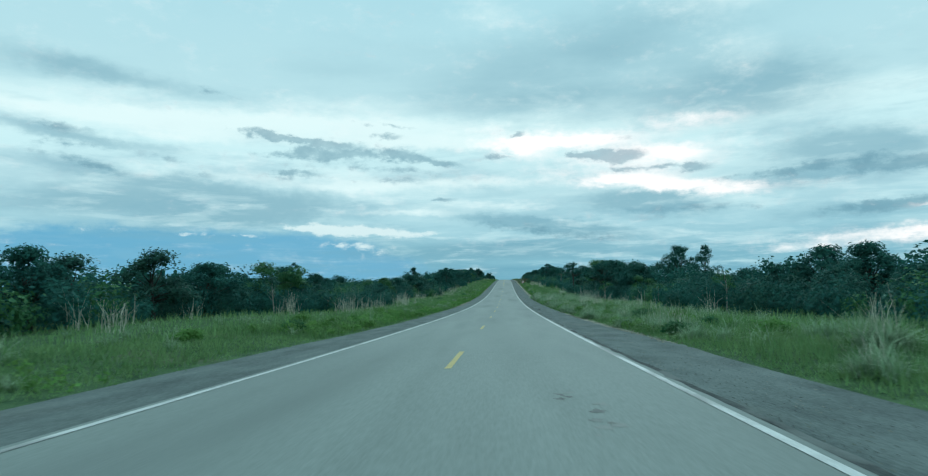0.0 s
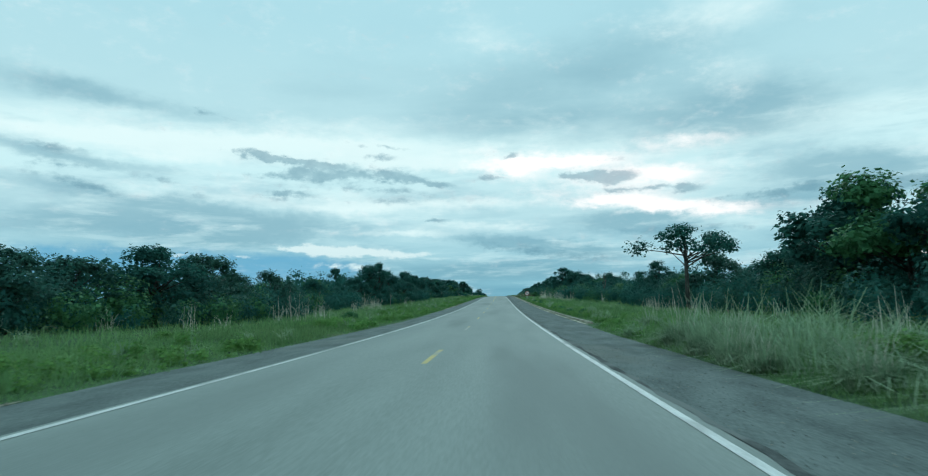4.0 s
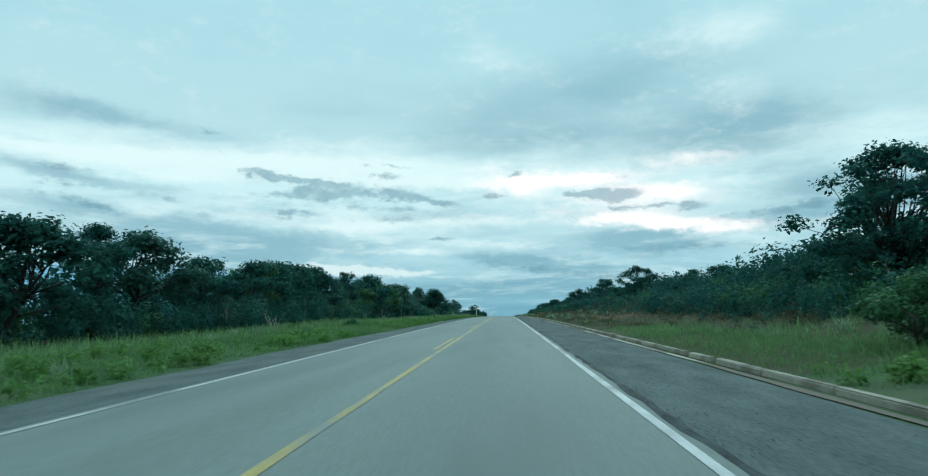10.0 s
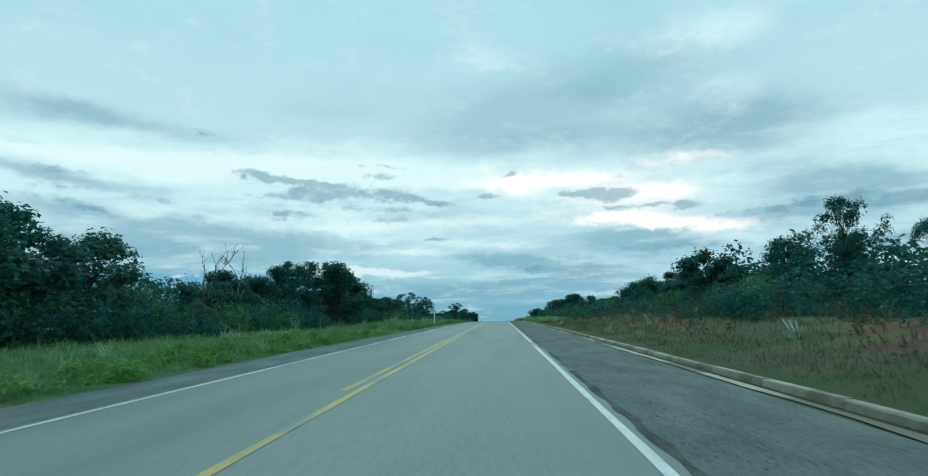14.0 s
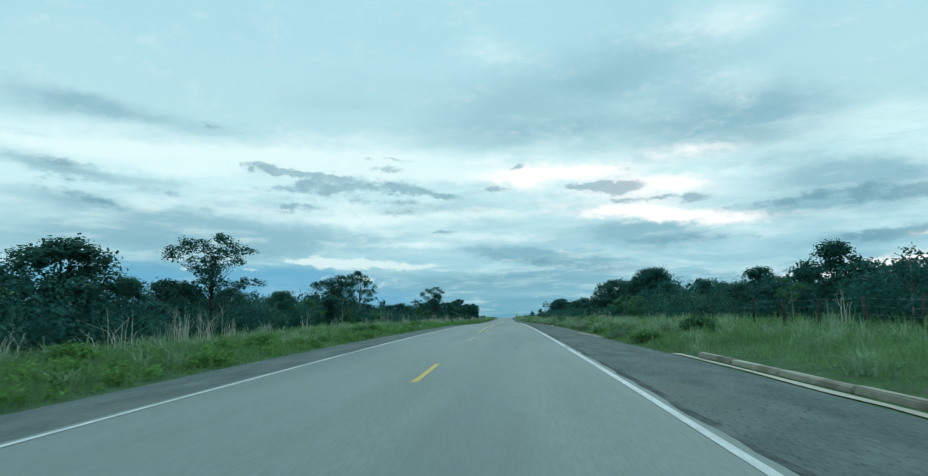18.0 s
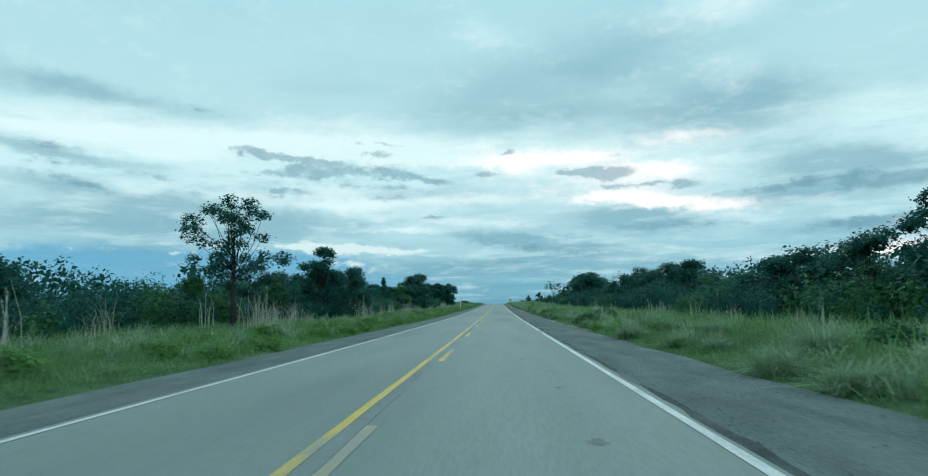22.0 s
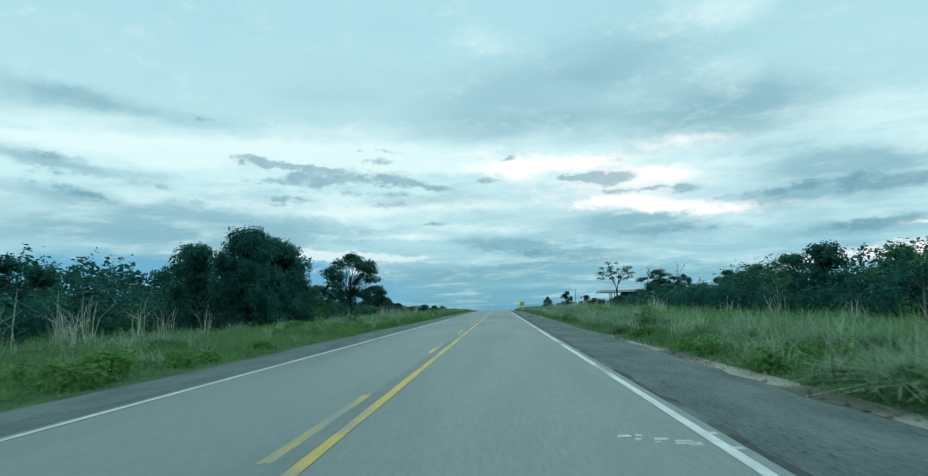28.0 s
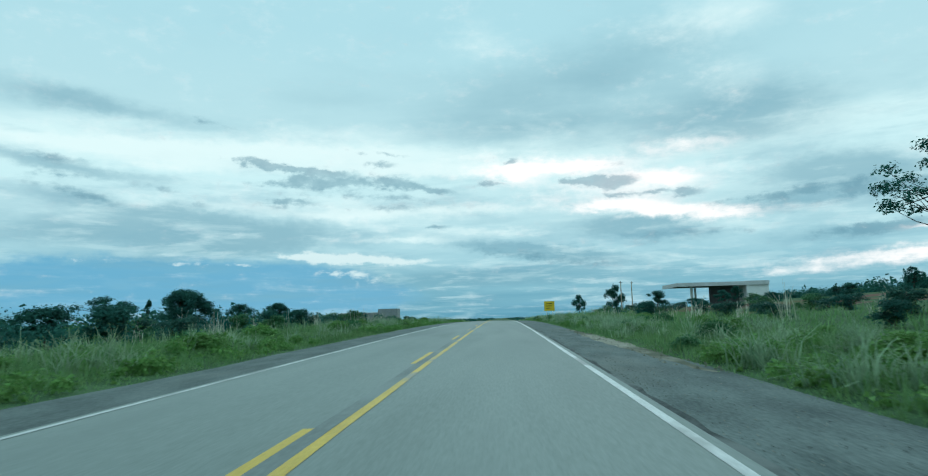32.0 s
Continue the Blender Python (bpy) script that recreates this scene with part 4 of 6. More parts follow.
plant("round", 22.3, 283.5, 4.4, 1.17)
plant("round", -21.7, 286.2, 6.6, 1.31)
plant("round", 23.1, 288.5, 5.5, 1.13)
plant("tall", -21.5, 293.2, 6.5, 1.20)
plant("round", 22.0, 293.7, 6.8, 1.20, 1)
plant("round", 23.8, 299.2, 7.6, 1.09)
plant("round", -21.1, 299.9, 5.4, 1.35)
plant("tall", 22.4, 304.5, 7.1, 1.10)
plant("round", -22.5, 306.8, 6.4, 1.33)
plant("orb", 20.5, 308.0, 8.7, 1.30, 0, "broad dark green tree with a rounded, gappy crown")
plant("shrub", 11.0, 291.5, 1.9, 1.25, 2, "pale green leafy bush behind the kerb")
plant("tall", -22.3, 313.5, 6.7, 1.10)
plant("light", 24.6, 316.1, 6.2, 1.33)
plant("grey", -22.3, 318.6, 6.9, 1.25)
plant("round", 22.3, 322.1, 5.6, 1.27)
plant("round", -21.8, 325.5, 5.6, 1.23)
plant("round", 24.3, 328.2, 5.4, 1.35)
plant("round", -19.5, 330.5, 5.6, 1.19)
plant("round", 24.7, 333.3, 4.9, 1.08)
plant("light", -21.4, 336.0, 6.1, 1.09)
plant("round", 22.4, 338.5, 4.9, 1.27)
plant("round", -21.1, 342.9, 6.8, 1.17)
plant("light", 24.5, 344.4, 5.1, 1.19)
plant("round", -21.1, 349.8, 7.0, 1.11)
plant("round", 24.2, 350.9, 4.5, 1.34)
plant("round", -22.3, 355.2, 7.1, 1.34)
plant("round", 24.3, 357.2, 5.1, 1.09)
plant("grey", -21.4, 361.8, 6.2, 1.07)
plant("round", 22.7, 363.4, 4.5, 1.17)
plant("tall", -20.3, 366.8, 7.1, 1.10)
plant("round", 24.1, 368.5, 5.4, 1.29)
plant("light", -19.6, 372.3, 5.6, 1.32)
plant("round", 24.2, 373.8, 5.1, 1.26)
plant("round", -19.6, 378.4, 7.0, 1.07)
plant("orb", 22.8, 382.0, 7.8, 1.35, 1, "broad round-crowned tree standing over the roadside woods")
plant("round", -20.9, 383.4, 7.1, 1.35)
plant("tall", 33.0, 385.7, 7.2, 1.00, 0)
plant("light", -21.0, 388.5, 7.1, 1.10)
plant("grey", 22.8, 390.7, 4.4, 1.20)
plant("grey", -20.6, 393.6, 6.6, 1.26)
plant("round", 22.7, 397.7, 4.9, 1.30)
plant("light", -20.0, 398.8, 6.1, 1.20)
plant("grey", 24.9, 403.2, 4.9, 1.38)
plant("grey", -19.4, 404.5, 6.1, 1.33)
plant("grey", -19.5, 409.8, 7.2, 1.26)
plant("tall", 22.4, 410.5, 7.4, 1.25)
plant("round", -20.6, 415.9, 6.9, 1.27)
plant("airy", 22.8, 418.0, 5.4, 0.62, 1)
plant("grey", 23.2, 416.0, 4.3, 1.21)
plant("grey", -20.6, 422.5, 6.6, 1.32)
plant("round", 21.8, 422.9, 3.8, 1.11)
plant("airy", 24.5, 430.0, 8.2, 0.68, 0)
plant("round", 24.1, 429.0, 4.0, 1.20)
plant("grey", -22.4, 428.3, 4.8, 1.21)
plant("dead", -18.7, 432.4, 6.2, 1.10, 2)
plant("round", -21.1, 434.0, 4.1, 1.33)
plant("round", 22.6, 434.3, 4.4, 1.07)
plant("round", -20.4, 439.4, 4.4, 1.38)
plant("flat", 23.5, 436.9, 6.5, 0.90, 0)
plant("round", 22.3, 442.7, 4.8, 1.15)
plant("dead", -20.0, 441.3, 6.5, 1.00, 1)
plant("round", -22.3, 444.9, 5.7, 1.09)
plant("round", 22.0, 448.2, 7.0, 1.05)
plant("round", -22.4, 450.6, 5.7, 1.33)
plant("round", 22.0, 454.5, 5.3, 1.37)
plant("tall", -21.7, 457.0, 7.0, 1.10)
plant("grey", 22.4, 459.1, 5.4, 1.32)
plant("light", 24.8, 464.0, 5.5, 1.38)
plant("tall", -22.7, 464.5, 8.4, 1.00, 2)
plant("round", -19.4, 468.6, 8.5, 1.13)
plant("tall", 23.2, 470.4, 5.9, 1.10)
plant("round", -21.1, 474.7, 7.5, 1.28)
plant("round", 22.6, 476.3, 6.0, 1.21)
plant("tall", -24.5, 478.0, 9.6, 0.80, 2)
plant("round", 22.7, 481.7, 5.5, 1.38)
plant("round", -22.1, 486.3, 6.5, 1.35)
plant("round", 23.7, 488.5, 3.6, 1.24)
plant("round", -22.1, 492.9, 6.6, 1.25)
plant("grey", 22.4, 494.5, 3.6, 1.17)
plant("tall", -22.0, 499.3, 6.9, 0.80, 0)
plant("round", -19.8, 501.0, 4.6, 1.20)
plant("round", 22.9, 499.8, 4.3, 1.22)
plant("round", -21.2, 505.9, 5.4, 1.38)
plant("light", 22.6, 506.8, 4.0, 1.34)
plant("round", -20.4, 511.3, 4.4, 1.34)
plant("grey", 24.3, 512.3, 3.9, 1.16)
plant("round", -20.0, 516.5, 5.3, 1.21)
plant("grey", 24.3, 518.5, 4.5, 1.30)
plant("round", -22.4, 521.9, 5.1, 1.18)
plant("round", 21.8, 524.0, 4.4, 1.27)
plant("grey", -20.5, 528.3, 5.4, 1.39)
plant("round", 24.6, 529.6, 4.4, 1.38)
plant("grey", -20.2, 534.1, 3.7, 1.35)
plant("grey", 24.4, 536.0, 3.8, 1.23)
plant("grey", -20.7, 539.9, 4.0, 1.10)
plant("round", 23.5, 542.5, 5.4, 1.06)
plant("open", -19.4, 543.0, 7.6, 1.35, 1)
plant("round", -22.2, 546.8, 4.0, 1.08)
plant("round", 23.3, 549.1, 3.5, 1.36)
plant("grey", -22.3, 552.6, 4.0, 1.26)
plant("round", 23.2, 554.2, 4.6, 1.20)
plant("round", -19.8, 559.1, 3.8, 1.10)
plant("round", 22.2, 561.0, 3.8, 1.08)
plant("light", -22.4, 565.8, 4.2, 1.28)
plant("round", 24.4, 567.1, 3.7, 1.19)
plant("light", -21.3, 571.9, 3.5, 1.36)
plant("round", 23.2, 572.4, 4.8, 1.21)
plant("grey", -20.3, 578.6, 4.1, 1.12)
plant("light", 16.6, 580.0, 3.2, 1.55, 0)
plant("airy", -20.6, 583.5, 7.0, 1.10, 1)
plant("round", 22.7, 585.0, 5.1, 1.06)
plant("grey", 22.4, 590.3, 3.7, 1.38)
plant("grey", -22.6, 590.3, 6.1, 1.30)
plant("round", 21.8, 596.3, 4.1, 1.22)
plant("open", -22.0, 600.0, 8.7, 1.00, 0)
plant("round", 24.0, 602.5, 4.7, 1.09)
plant("round", -21.5, 607.2, 3.7, 1.22)
plant("tall", 22.9, 608.0, 7.5, 1.10)
plant("grey", -22.1, 614.0, 2.7, 1.32)
plant("dense", 27.3, 616.7, 9.3, 1.10, 1)
plant("grey", 24.3, 620.4, 7.6, 1.12)
plant("round", -19.5, 620.4, 3.2, 1.36)
plant("tall", 38.0, 623.5, 7.6, 1.00, 1)
plant("grey", 22.3, 626.9, 8.0, 1.38)
plant("round", -21.9, 627.2, 4.1, 1.39)
plant("round", -20.2, 633.5, 4.4, 1.32)
plant("round", 21.9, 633.7, 5.9, 1.38)
plant("round", 31.4, 637.0, 9.5, 1.10, 0)
plant("orb", 23.6, 640.5, 7.2, 1.00, 1)
plant("grey", 23.0, 646.4, 5.2, 1.39)
plant("open", -15.0, 648.0, 8.8, 1.20, 1)
plant("round", 22.4, 651.5, 4.9, 1.31)
plant("light", -19.5, 651.7, 3.7, 1.11)
plant("round", 22.1, 656.6, 4.4, 1.27)
plant("round", -20.0, 658.1, 3.8, 1.31)
plant("tall", 29.8, 661.0, 6.2, 0.90, 2)
plant("light", -19.7, 663.2, 3.8, 1.06)
plant("open", -21.7, 668.3, 6.6, 1.10, 1)
plant("light", -20.6, 670.5, 4.6, 1.05)
plant("round", 22.6, 669.6, 3.3, 1.20)
plant("grey", -20.8, 674.2, 5.3, 1.08)
plant("light", 23.2, 674.7, 3.9, 1.24)
plant("round", -14.4, 680.1, 5.9, 0.80, 1)
plant("tall", -17.7, 680.4, 8.0, 1.15, 0)
plant("round", 22.5, 681.6, 5.8, 1.10)
plant("round", -21.0, 686.2, 6.9, 1.24)
plant("grey", 22.3, 686.7, 5.9, 1.29)
plant("grey", -20.3, 692.7, 6.3, 1.09)
plant("round", 22.2, 693.5, 5.2, 1.11)
plant("round", -22.3, 697.9, 6.7, 1.23)
plant("round", 22.7, 699.8, 5.5, 1.36)
plant("light", -21.6, 704.7, 6.0, 1.32)
plant("round", 24.8, 706.1, 4.5, 1.18)
plant("round", -21.6, 711.1, 5.4, 1.09)
plant("round", 22.9, 711.2, 5.1, 1.15)
plant("round", 22.2, 716.4, 5.5, 1.18)
plant("round", -20.5, 716.7, 5.3, 1.23)
plant("round", 23.6, 721.6, 4.9, 1.05)
plant("round", -21.0, 723.6, 4.7, 1.30)
plant("grey", 22.2, 728.5, 4.6, 1.14)
plant("round", -21.2, 729.9, 5.3, 1.28)
plant("flat", 28.8, 735.4, 7.8, 0.95, 0)
plant("round", 26.6, 733.0, 4.4, 1.00, 1)
plant("spire", -20.7, 736.3, 6.9, 0.70, 0)
plant("light", 23.3, 740.0, 4.4, 1.22)
plant("grey", -20.6, 742.7, 5.3, 1.09)
plant("dead", 25.3, 745.0, 6.9, 0.90, 0)
plant("grey", 23.4, 746.9, 4.0, 1.25)
plant("light", -19.9, 748.0, 5.6, 1.28)
plant("grey", 23.4, 753.4, 4.1, 1.10)
plant("round", -20.7, 754.9, 5.6, 1.28)
plant("dense", 22.6, 760.0, 7.4, 1.05, 0)
plant("round", -20.4, 761.2, 5.7, 1.30)
plant("round", 24.1, 765.2, 8.0, 1.38)
plant("round", -20.0, 767.1, 5.7, 1.24)
plant("round", 22.3, 771.0, 8.0, 1.16)
plant("round", -20.5, 772.3, 8.3, 1.14)
plant("round", 22.1, 777.7, 8.0, 1.19)
plant("round", -19.5, 779.0, 9.1, 0.95, 2)
plant("tall", -20.3, 783.9, 6.0, 1.10)
plant("round", 21.7, 784.3, 5.2, 1.33)
plant("round", -20.7, 789.2, 3.7, 1.17)
plant("light", 23.4, 791.1, 4.1, 1.08)
plant("light", -19.8, 794.9, 4.4, 1.26)
plant("round", 22.2, 798.1, 3.9, 1.16)
plant("round", -21.2, 801.6, 4.4, 1.11)
plant("light", 22.9, 804.1, 4.0, 1.26)
plant("grey", -20.7, 807.9, 2.7, 1.34)
plant("light", 24.2, 810.2, 4.0, 1.35)
plant("dense", -14.2, 814.0, 6.6, 0.75, 1)
plant("round", -18.2, 815.0, 5.9, 0.90, 1)
plant("round", 22.6, 816.6, 4.7, 1.14)
plant("grey", -19.9, 819.8, 4.9, 1.33)
plant("light", 23.3, 823.2, 4.4, 1.31)
plant("round", -23.4, 827.0, 7.0, 1.00, 2)
plant("light", 23.1, 828.5, 4.0, 1.21)
plant("dense", -18.5, 830.5, 7.9, 1.00, 0)
plant("light", 23.5, 833.0, 3.6, 1.30, 1)
plant("round", -21.4, 841.0, 5.6, 1.25, 0)
plant("round", 26.7, 842.0, 4.0, 1.30, 2)
plant("light", 24.0, 848.0, 3.2, 1.40, 0)
plant("dense", -23.3, 849.0, 6.2, 0.95, 1)
plant("grey", 28.5, 850.0, 4.0, 1.20, 1)
plant("orb", -16.7, 855.7, 8.4, 1.18, 0)
plant("grey", -22.0, 858.0, 4.6, 1.20, 0)
plant("round", 30.2, 858.0, 4.2, 1.10, 0)
plant("round", -27.0, 864.0, 5.0, 1.20, 2)
plant("shrub", -19.0, 865.0, 2.4, 1.40, 1)
plant("round", 25.0, 866.0, 3.5, 1.40, 1)
plant("orb", 30.2, 877.0, 5.2, 0.90, 0)
plant("shrub", -17.5, 873.0, 1.9, 1.50, 2)
plant("shrub", -22.0, 876.0, 2.8, 1.40, 0)
plant("grey", 27.0, 879.0, 3.8, 1.40, 0)
plant("shrub", -13.2, 882.0, 1.3, 1.40, 0)
plant("dead", 36.0, 901.0, 7.8, 0.90, 1)
plant("dense", -19.7, 886.0, 5.2, 1.20, 1)
plant("shrub", 22.0, 889.0, 2.2, 1.50, 0)
plant("shrub", -14.6, 891.0, 1.7, 1.40, 1)
plant("shrub", 24.5, 897.0, 2.4, 1.50, 2)
plant("shrub", -16.0, 900.0, 1.4, 1.40, 2)
plant("orb", 31.6, 900.5, 7.2, 1.65, 1)
plant("dead", 30.6, 903.0, 8.0, 0.80, 0)
plant("shrub", 20.5, 901.0, 1.8, 1.50, 1)
plant("shrub", -21.0, 905.0, 1.8, 1.50, 0)
plant("shrub", 25.0, 906.0, 2.4, 1.50, 0)
plant("shrub", 18.0, 908.0, 1.4, 1.50, 0)
plant("shrub", 34.0, 908.0, 3.0, 1.50, 1)
plant("shrub", -13.9, 909.0, 1.8, 1.40, 0)
plant("round", 48.4, 910.0, 7.0, 1.20, 2)
plant("shrub", 31.0, 911.0, 3.0, 1.40, 2)
plant("shrub", -17.0, 915.0, 1.5, 1.40, 2)
plant("shrub", -15.3, 918.0, 1.5, 1.40, 1)
plant("slender", 27.6, 921.5, 10.3, 1.25, 0)
plant("shrub", -28.3, 925.0, 2.2, 1.60, 0)
plant("shrub", 17.5, 925.0, 1.3, 1.40, 1)
plant("shrub", -13.2, 927.0, 1.3, 1.40, 2)
plant("shrub", -36.0, 930.0, 2.4, 1.60, 1)
plant("shrub", -24.0, 930.0, 1.5, 1.50, 1)
plant("shrub", 23.5, 931.0, 1.9, 1.50, 2)
plant("shrub", -14.6, 936.0, 1.7, 1.40, 0)
plant("flat", -33.0, 940.0, 3.4, 1.40, 0)
plant("shrub", 15.0, 940.0, 1.2, 1.40, 2)
plant("shrub", -22.0, 942.0, 1.6, 1.50, 2)
plant("dense", -28.0, 945.0, 4.0, 1.30, 0)
plant("shrub", -16.0, 945.0, 1.4, 1.40, 1)
plant("shrub", 20.0, 945.0, 1.6, 1.40, 0)
plant("shrub", 44.0, 945.0, 3.4, 1.50, 0)
plant("shrub", 27.0, 950.0, 2.2, 1.40, 1)
plant("tall", -34.6, 950.0, 3.3, 0.50, 1)
plant("shrub", -13.9, 954.0, 1.8, 1.40, 2)
plant("shrub", -24.0, 955.0, 1.8, 1.50, 0)
plant("shrub", 39.0, 955.0, 2.8, 1.50, 2)
plant("shrub", 33.0, 962.0, 2.6, 1.40, 0)
plant("shrub", -15.3, 963.0, 1.5, 1.40, 0)
plant("round", -31.3, 965.0, 3.1, 1.20, 1)
plant("shrub", -20.0, 968.0, 1.6, 1.50, 1)
plant("shrub", -13.2, 972.0, 1.3, 1.40, 1)
plant("shrub", 17.0, 972.0, 1.5, 1.40, 0)
plant("dense", -29.6, 975.0, 3.3, 1.20, 1)
plant("orb", 62.8, 985.0, 6.5, 1.10, 1)
plant("shrub", -25.0, 985.0, 2.0, 1.50, 2)
plant("shrub", 24.0, 985.0, 2.1, 1.40, 1)
plant("shrub", -18.0, 990.0, 1.5, 1.50, 0)
plant("shrub", -29.4, 1000.0, 1.9, 1.60, 1)
plant("shrub", -16.0, 1010.0, 1.6, 1.50, 1)
plant("shrub", 52.0, 1010.0, 4.3, 1.40, 1)
plant("shrub", 38.0, 1012.0, 3.4, 1.50, 0)
plant("round", 45.0, 1015.0, 4.9, 1.20, 2)
plant("round", 33.4, 1020.0, 5.4, 1.30, 1)
plant("round", 28.6, 1040.0, 8.3, 0.70, 0)
plant("round", 22.2, 1060.0, 6.6, 0.70, 2)
plant("round", 51.5, 1026.0, 6.2, 0.75, 1)
# scattered scrub on the open land before the buildings
for i, (x, y) in enumerate(((13, 903), (16, 907), (21, 911), (14, 914), (26, 915), (19, 918), (15, 922), (30, 924), (22, 926), (35, 928), (17, 931), (28, 934), (13, 936), (40, 938), (24, 940),
                            (32, 943), (18, 950), (36, 950), (14, 954), (29, 956), (46, 958), (22, 960), (42, 965), (27, 968), (15, 966), (35, 972), (20, 978), (30, 980), (48, 982), (40, 986), (26, 992), (18, 996))):
    plant("shrub", float(x), float(y), 0.9 + 0.5 * (i * 7 % 5) / 4 + float(swell(np.float64(x), np.float64(y))), 1.5, (0, 1, 0, 1, 2)[i % 5], "low dark scrub bush on the open land")


for i in range(44):
    y = 18.0 + 18.3 * i + 5.0 * math.sin(i * 1.7)
    for side in (-1, 1):
        if (i + side) % 3 and not (side > 0 and 140 < y < 235) and y < 815:
            plant("sapling", side * (16.4 + 1.2 * math.sin(i * 2.3 + side)), y + 6.0 * side, 2.5 + 0.9 * math.sin(i * 1.1) ** 2, 1.1, i % 3)


# ---------------------------------------------------------------- thickets and far woods
def edge_x(side, y):
    """Where the thicket under the trees begins."""
    base = 15.0 if side > 0 and 240 < y < 318 else 15.6 if side > 0 and 318 <= y < 482 else 18.0
    return side * (base + 1.6 * math.sin(y * 0.071 + side) + 1.0 * math.sin(y * 0.19))


def build_thicket(side, y_end, seed):
    rng = np.random.default_rng(seed)
    front, back = [], []
    y = -20.0
    while y < y_end:
        y += rng.uniform(1.1, 1.9)
        open_land = 1.0 if y < (866 if side < 0 else 838) else 0.35
        for row in range(4 if side < 0 or y < 884 else 0):
            x = edge_x(side, y) + side * (row * 3.2 + rng.uniform(-1.0, 1.0))
            top = (1.9 + 1.0 * row + rng.uniform(-0.8, 1.0)) * (1.0 if open_land == 1.0 else 0.5)
            if row < 2 and side > 0 and 290 < y < 482:
                top *= 0.75
            if row > 1 and open_land == 1.0:
                top = max(top, (0.50 + 0.10 * (row - 2)) * stand_height(side, y) + rng.uniform(-0.6, 0.6))
            if open_land == 1.0:
                top = min(top, max(1.5, 0.86 * stand_height(side, y)))
            if side > 0 and (398 < y < 427 or y > 824):
                top = min(top, 2.5)
            if rng.uniform() > (0.92 if open_land == 1.0 else 0.6):
                continue
            g = land_z(x, y)
            if row < 2:
                front.append((x, y, g + top * 0.42, max(0.6, top * 0.58)))
            else:
                for part_h in (0.2, 0.48, 0.76):
                    back.append((x + rng.uniform(-0.8, 0.8), y + rng.uniform(-0.8, 0.8), g + top * part_h, max(0.6, top * 0.27)))
        if open_land == 1.0:
            x = edge_x(side, y) + side * (13.2 + rng.uniform(-1.2, 1.2))
            for part_h in (0.6, 2.0):
                back.append((x + rng.uniform(-0.8, 0.8), y + rng.uniform(-0.8, 0.8), land_z(x, y) + part_h, rng.uniform(1.0, 1.4)))
    front = np.array(front)
    tone = rng.uniform(0, 1, len(front)) + 0.25 * np.sin(front[:, 1] * 0.09)
    for name, rows, count, size, core, mat in (("thicket", front[tone < 0.62], 160, 0.175, 0.80, LEAF), ("grey_thicket", front[(tone >= 0.62) & (tone < 0.86)], 160, 0.17, 0.80, LEAF_GREY),
                                               ("fresh_thicket", front[tone >= 0.86], 160, 0.17, 0.74, LEAF_FRESH), ("deep_thicket", np.array(back), 26, 0.28, 0.85, LEAF)):
        me = foliage_mesh(name, rows[:, :3], rows[:, 3], count, size, rng, mat, 1.0, core, -0.95)
        tagged(new(name, me), "dark tangled undergrowth below the roadside trees", "undergrowth", kind="stuff")


def build_woods(side, seed):
    """The woods behind the first trees."""
    rng = np.random.default_rng(seed)
    centres, radii = [], []
    y = -30.0
    while y < 900:
        y += rng.uniform(2.4, 4.0)
        if y > (832 if side < 0 else 880):
            break
        for row in range(2):
            x = side * (26.5 + row * 7.5 + rng.uniform(-3, 3))
            h = max(2.4, (0.68 + 0.04 * row) * stand_height(side, y)) * rng.uniform(0.85, 1.1) * (0.55 if y > 812 and side > 0 else 1.0)
            g = land_z(x, y)
            for k in range(3):
                r = rng.uniform(0.9, 1.45) * min(1.0, h / 4.0)
                centres.append((x + rng.uniform(-1.6, 1.6), y + rng.uniform(-1.6, 1.6), g + h * (0.25 + 0.3 * k) + rng.uniform(-0.3, 0.3) * k)), radii.append(r)
    me = foliage_mesh("woods", centres, radii, 26, 0.40, rng, LEAF, 0.9, 0.8)
    tagged(new("woods", me), "dense dark savanna woodland behind the roadside trees", "woodland", kind="stuff")


def build_far_woods():
    rng = np.random.default_rng(77)
    centres, radii = [], []
    for _ in range(2600):
        side = rng.choice((-1, 1))
        y = rng.uniform(1000, 2700)
        x = side * (rng.uniform(45, 120) if y < 1250 else rng.uniform(14, 420))
        if side > 0 and 950 < y < 1130 and x < 75:
            continue
        r = rng.uniform(1.4, 3.0)
        centres.append((x, y, land_z(x, y) + r * 0.7)), radii.append(r)
    me = foliage_mesh("far_woods", centres, radii, 5, 1.0, rng, LEAF, 0.8, 0.7)
    tagged(new("far_woods", me), "distant low dark woodland on the horizon", "woodland", kind="stuff")
    # the low wooded rise behind the canopy building
    centres, radii = [], []
    for _ in range(900):
        x, y = rng.uniform(64, 190), rng.uniform(960, 1060)
        r = rng.uniform(1.1, 2.2)
        centres.append((x, y, land_z(x, y) + rng.uniform(0.5, 1.2))), radii.append(r)
    me = foliage_mesh("scrub_rise", centres, radii, 22, 0.42, rng, LEAF, 0.8, 0.7)
    tagged(new("scrub_rise", me), "low dark scrub on a distant rise", "woodland", kind="stuff")


build_thicket(-1, 1000, 31)
build_thicket(1, 1010, 32)
build_woods(-1, 33)
build_woods(1, 34)
build_far_woods()


